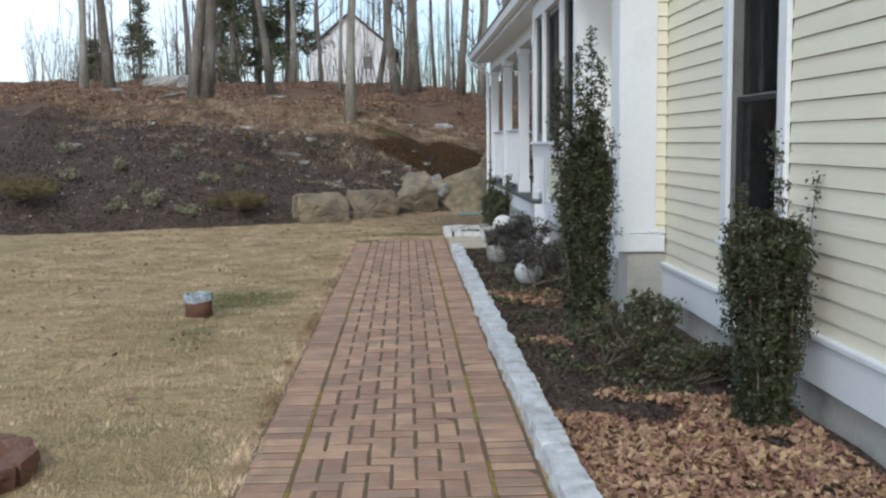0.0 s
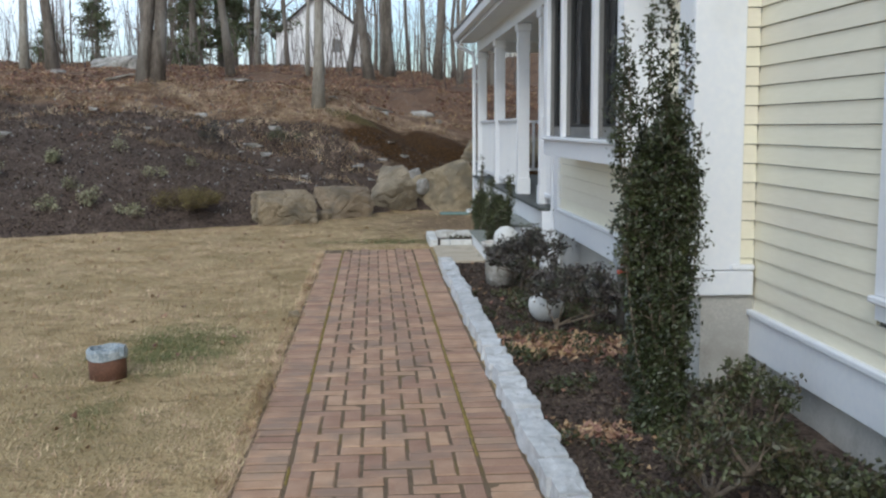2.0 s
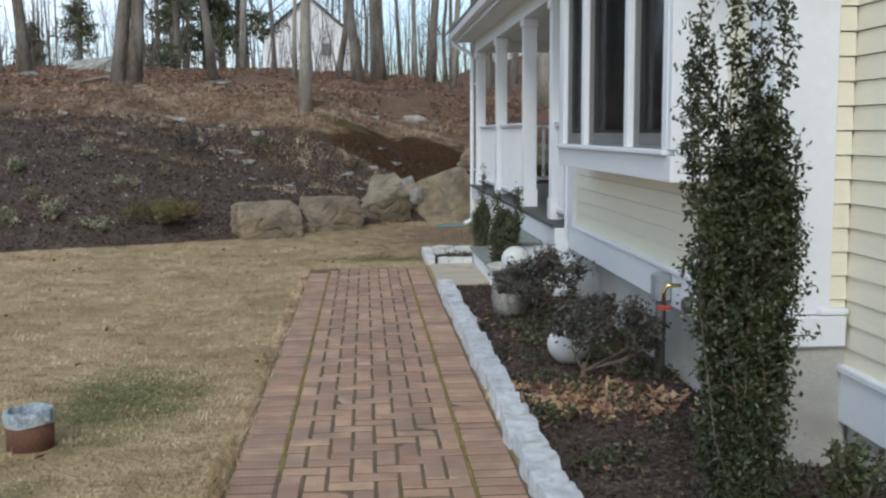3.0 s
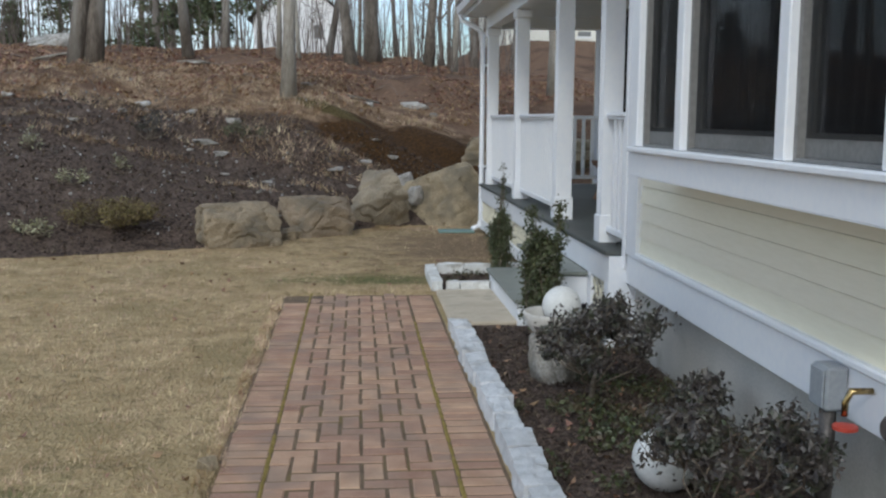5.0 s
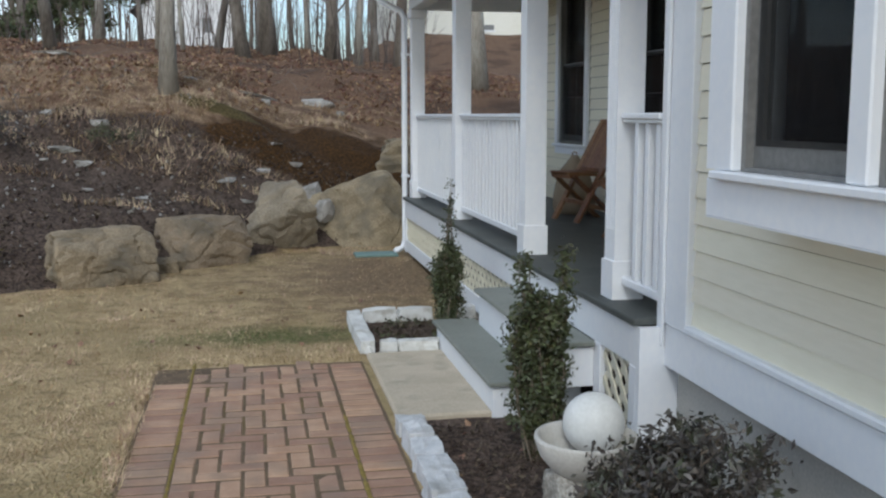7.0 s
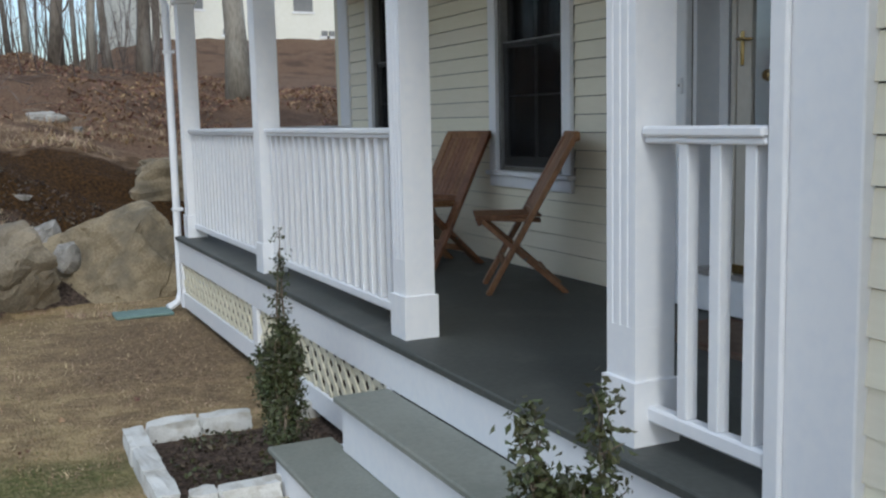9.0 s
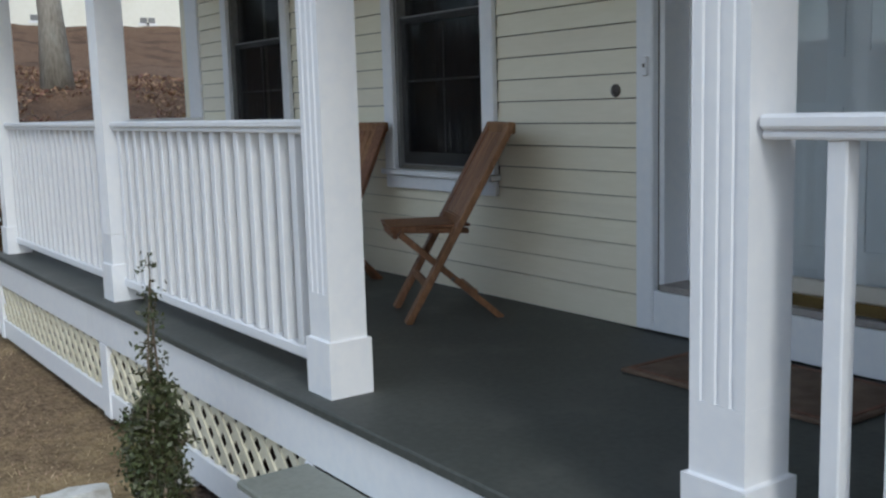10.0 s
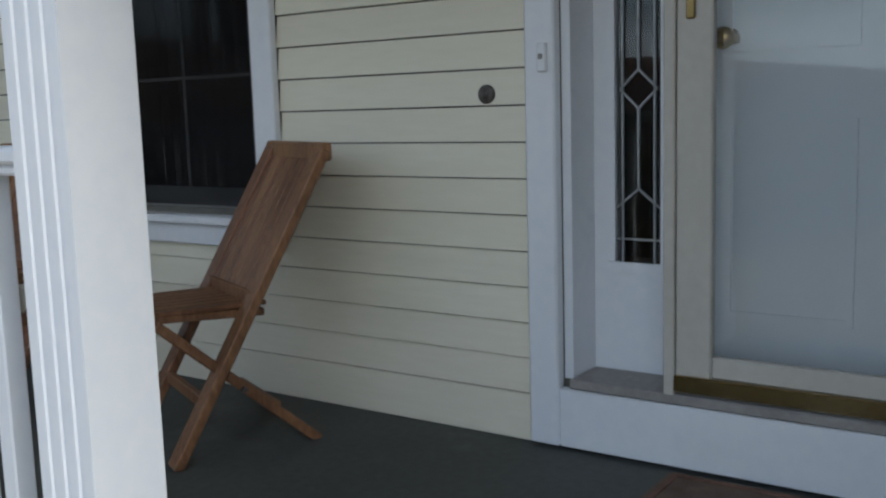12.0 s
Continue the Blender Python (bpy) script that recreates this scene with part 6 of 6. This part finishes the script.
for i, (dx, y, h, s) in enumerate(((-0.140, 40, 10.5, 2.7), (-0.112, 43, 11.0, 2.5), (-0.165, 38, 9.0, 1.8), (-0.2553, 60, 6.5, 1.3), (-0.30, 70, 3.6, 1.6), (-0.175, 62, 7, 2.2))):
    pine(at_view(dx, y), y, h, s, 300 + i, 0.03)
# thin undergrowth along the crest
bm = bmesh.new()
ur = random.Random(6)
for i in range(480):
    y = ur.uniform(26, 60)
    x = at_view(ur.uniform(-0.36, 0.14), y)
    z = hill(x, y)
    h = ur.uniform(0.8, 3.6)
    p = Vector((x, y, z - 0.05))
    q = p + Vector((ur.uniform(-0.25, 0.25) * h, ur.uniform(-0.2, 0.2) * h, h))
    tube(bm, [p, p.lerp(q, 0.5) + Vector((ur.uniform(-0.1, 0.1), 0, 0)), q], [0.016, 0.011, 0.004], 3, False)
    for k in range(3):
        s = p.lerp(q, ur.uniform(0.35, 0.9))
        tube(bm, [s, s + Vector((ur.uniform(-0.5, 0.5), ur.uniform(-0.5, 0.5), ur.uniform(0.2, 0.7))) * h * 0.4], [0.007, 0.003], 3, False)
solo("undergrowth", bm, M_TWIG, "thin leafless saplings and brush along the crest", "brush", "stuff")
bm = bmesh.new()
for i in range(170):
    y = ur.uniform(80, 150)
    x = at_view(ur.uniform(-0.32, 0.5), y)
    h = ur.uniform(9, 17)
    p = Vector((x, y, hill(x, y) - 0.5))
    q = p + Vector((ur.uniform(-0.6, 0.6), 0, h))
    tube(bm, [p, p.lerp(q, 0.5), q], [0.11, 0.08, 0.015], 4, False)
    for k in range(9):
        s = p.lerp(q, ur.uniform(0.25, 0.95))
        tube(bm, [s, s + Vector((ur.uniform(-1, 1), ur.uniform(-0.6, 0.6), ur.uniform(0.5, 1.1))) * ur.uniform(1.0, 2.6)], [0.03, 0.008], 3, False)
solo("far_woods", bm, M_TWIG, "leafless grey woods in the far distance", "woods", "stuff")
for x0, y0, x1, y1 in ((-5.9, 21.0, -4.9, 21.4), (-3.3, 20.9, -2.5, 21.1), (-0.2, 20.4, 0.4, 20.7)):
    bm = bmesh.new()
    tube(bm, [(x0, y0, hill(x0, y0) + 0.05), ((x0 + x1) / 2, (y0 + y1) / 2, hill((x0 + x1) / 2, (y0 + y1) / 2) + 0.09), (x1, y1, hill(x1, y1) + 0.06)], [0.035, 0.03, 0.015], 7)
    solo("fallen_branch", bm, M_BARK, "fallen grey branch lying in the leaf litter", "branch", "", "fallen branches", True)

bm = bmesh.new()
kr = random.Random(31)
for i in range(420):
    x = kr.uniform(-9, 4)
    y = bed_edge(x) + kr.uniform(4.2, 12)
    a, L = kr.uniform(0, math.tau), kr.uniform(0.12, 0.5)
    p = Vector((x, y, hill(x, y) + 0.02))
    q = Vector((x + L * math.cos(a), y + L * math.sin(a), 0))
    q.z = hill(q.x, q.y) + kr.uniform(0.01, 0.12)
    tube(bm, [p, p.lerp(q, 0.5) + Vector((0, 0, 0.02)), q], [0.009, 0.007, 0.003], 3, False)
solo("twig_litter", bm, M_TWIG, "dead twigs scattered over the wooded slope", "twigs", "stuff")

# ---- far houses ----


def far_house(x0, x1, y0, y1, z, eave, ridge, wall_m, label, windows, gable_x=True):
    h = thing("far_house", ((x0 + x1) / 2, (y0 + y1) / 2, z), label, "house", "far houses")
    bm = bmesh.new()
    xm = (x0 + x1) / 2
    prof = [(x0, z - 3), (x1, z - 3), (x1, eave), (xm, ridge), (x0, eave)]
    a = [bm.verts.new((x, y0, h_)) for x, h_ in prof]
    b = [bm.verts.new((x, y1, h_)) for x, h_ in prof]
    for i in range(5):
        bm.faces.new((a[i], b[i], b[(i + 1) % 5], a[(i + 1) % 5]))
    bm.faces.new(a[::-1])
    bm.faces.new(b)
    part("wall", bm, wall_m, h, "pale painted walls")
    bm = bmesh.new()
    for xa, xb in ((x0 - 0.4, xm), (x1 + 0.4, xm)):
        za = eave - 0.25
        vs = [bm.verts.new(p) for p in ((xa, y0 - 0.4, za + 0.02), (xb, y0 - 0.4, ridge + 0.02), (xb, y1 + 0.4, ridge + 0.02), (xa, y1 + 0.4, za + 0.02),
                                        (xa, y0 - 0.4, za + 0.12), (xb, y0 - 0.4, ridge + 0.12), (xb, y1 + 0.4, ridge + 0.12), (xa, y1 + 0.4, za + 0.12))]
        for q in ((0, 1, 2, 3), (7, 6, 5, 4), (0, 4, 5, 1), (1, 5, 6, 2), (2, 6, 7, 3), (3, 7, 4, 0)):
            bm.faces.new([vs[i] for i in q])
    part("roof", bm, M_ROOF, h, "dark shingled roof")
    for wx, wz, ww, wh in windows:
        wd = part("window", box(wx - ww / 2, wx + ww / 2, y0 - 0.06, y0 - 0.01, wz, wz + wh), M_DARKSASH, h, "dark window")
        part("frame", box(wx - ww / 2 - 0.1, wx + ww / 2 + 0.1, y0 - 0.05, y0 - 0.005, wz - 0.12, wz - 0.002), M_FARWALL, wd)
    return h


far_house(-6.95, -0.7, 72, 84, 6.0, 8.3, 11.0, M_FARWALL, "white gabled house beyond the bare trees", [(-2.6, 6.9, 0.6, 0.9)])
far_house(8.0, 25.0, 57, 70, 6.0, 11.2, 14.6, M_FARCREAM, "pale house seen through the porch opening", [(10.6, 7.3, 1.0, 1.5), (16.2, 7.3, 1.0, 1.5), (20.6, 7.3, 1.0, 1.5), (17.3, 6.08, 0.32, 0.26), (17.7, 6.08, 0.32, 0.26), (12.4, 6.08, 0.7, 0.26), (13.4, 9.6, 1.0, 1.4), (18.5, 9.6, 1.0, 1.4)])

# ---- path bricks: the stretch walked along as single pieces, the rest joined ----
near = [p for p in laid if 0.9 < p[1] < 6.3][:300]
rest = [p for p in laid if p not in set(near)]
for k, (x, y, a) in enumerate(near):
    ob = new("brick", PAVERS[k * 5 % 8] if a >= 0 else HALF)
    ob.parent = path
    ob.matrix_basis = pose(x, y, pr.uniform(-0.004, 0.002), pr.uniform(-0.6, 0.6), pr.uniform(-0.6, 0.6), a + pr.uniform(-0.8, 0.8) + (180 if k % 2 else 0))
vs, fs = [], []
for k, (x, y, a) in enumerate(rest):
    me = PAVERS[k * 3 % 8] if a >= 0 else HALF
    m = pose(x, y, pr.uniform(-0.004, 0.002), pr.uniform(-0.6, 0.6), pr.uniform(-0.6, 0.6), a + pr.uniform(-0.8, 0.8))
    o = len(vs)
    vs += [tuple(m @ v.co) for v in me.vertices]
    fs += [tuple(o + i for i in p.vertices) for p in me.polygons]
bulk("bricks", vs, fs, M_BRICK_REST, path, "clay pavers further along the path", "")

bm = bmesh.new()
mr = random.Random(4)
for sx in (-0.433, 0.433):
    y = -5.5
    while y < PATH_END - 0.3:
        L = mr.uniform(0.15, 0.7)
        if mr.random() < 0.8:
            w = mr.uniform(0.010, 0.017)
            n = max(3, int(L / 0.04))
            rows = []
            for i in range(n + 1):
                k = (0.3 if i in (0, n) else mr.uniform(0.7, 1.2)) * w
                yy = y + L * i / n
                rows.append([bm.verts.new((sx - k, yy, -0.0075)), bm.verts.new((sx + mr.uniform(-0.2, 0.2) * k, yy, 0.000 + mr.uniform(0, 0.003))), bm.verts.new((sx + k, yy, -0.0075))])
            for p, q in zip(rows, rows[1:]):
                bm.faces.new((p[0], p[1], q[1], q[0]))
                bm.faces.new((p[1], p[2], q[2], q[1]))
        y += L
part("moss", bm, M_MOSS, path, "olive moss in the long joints", True)
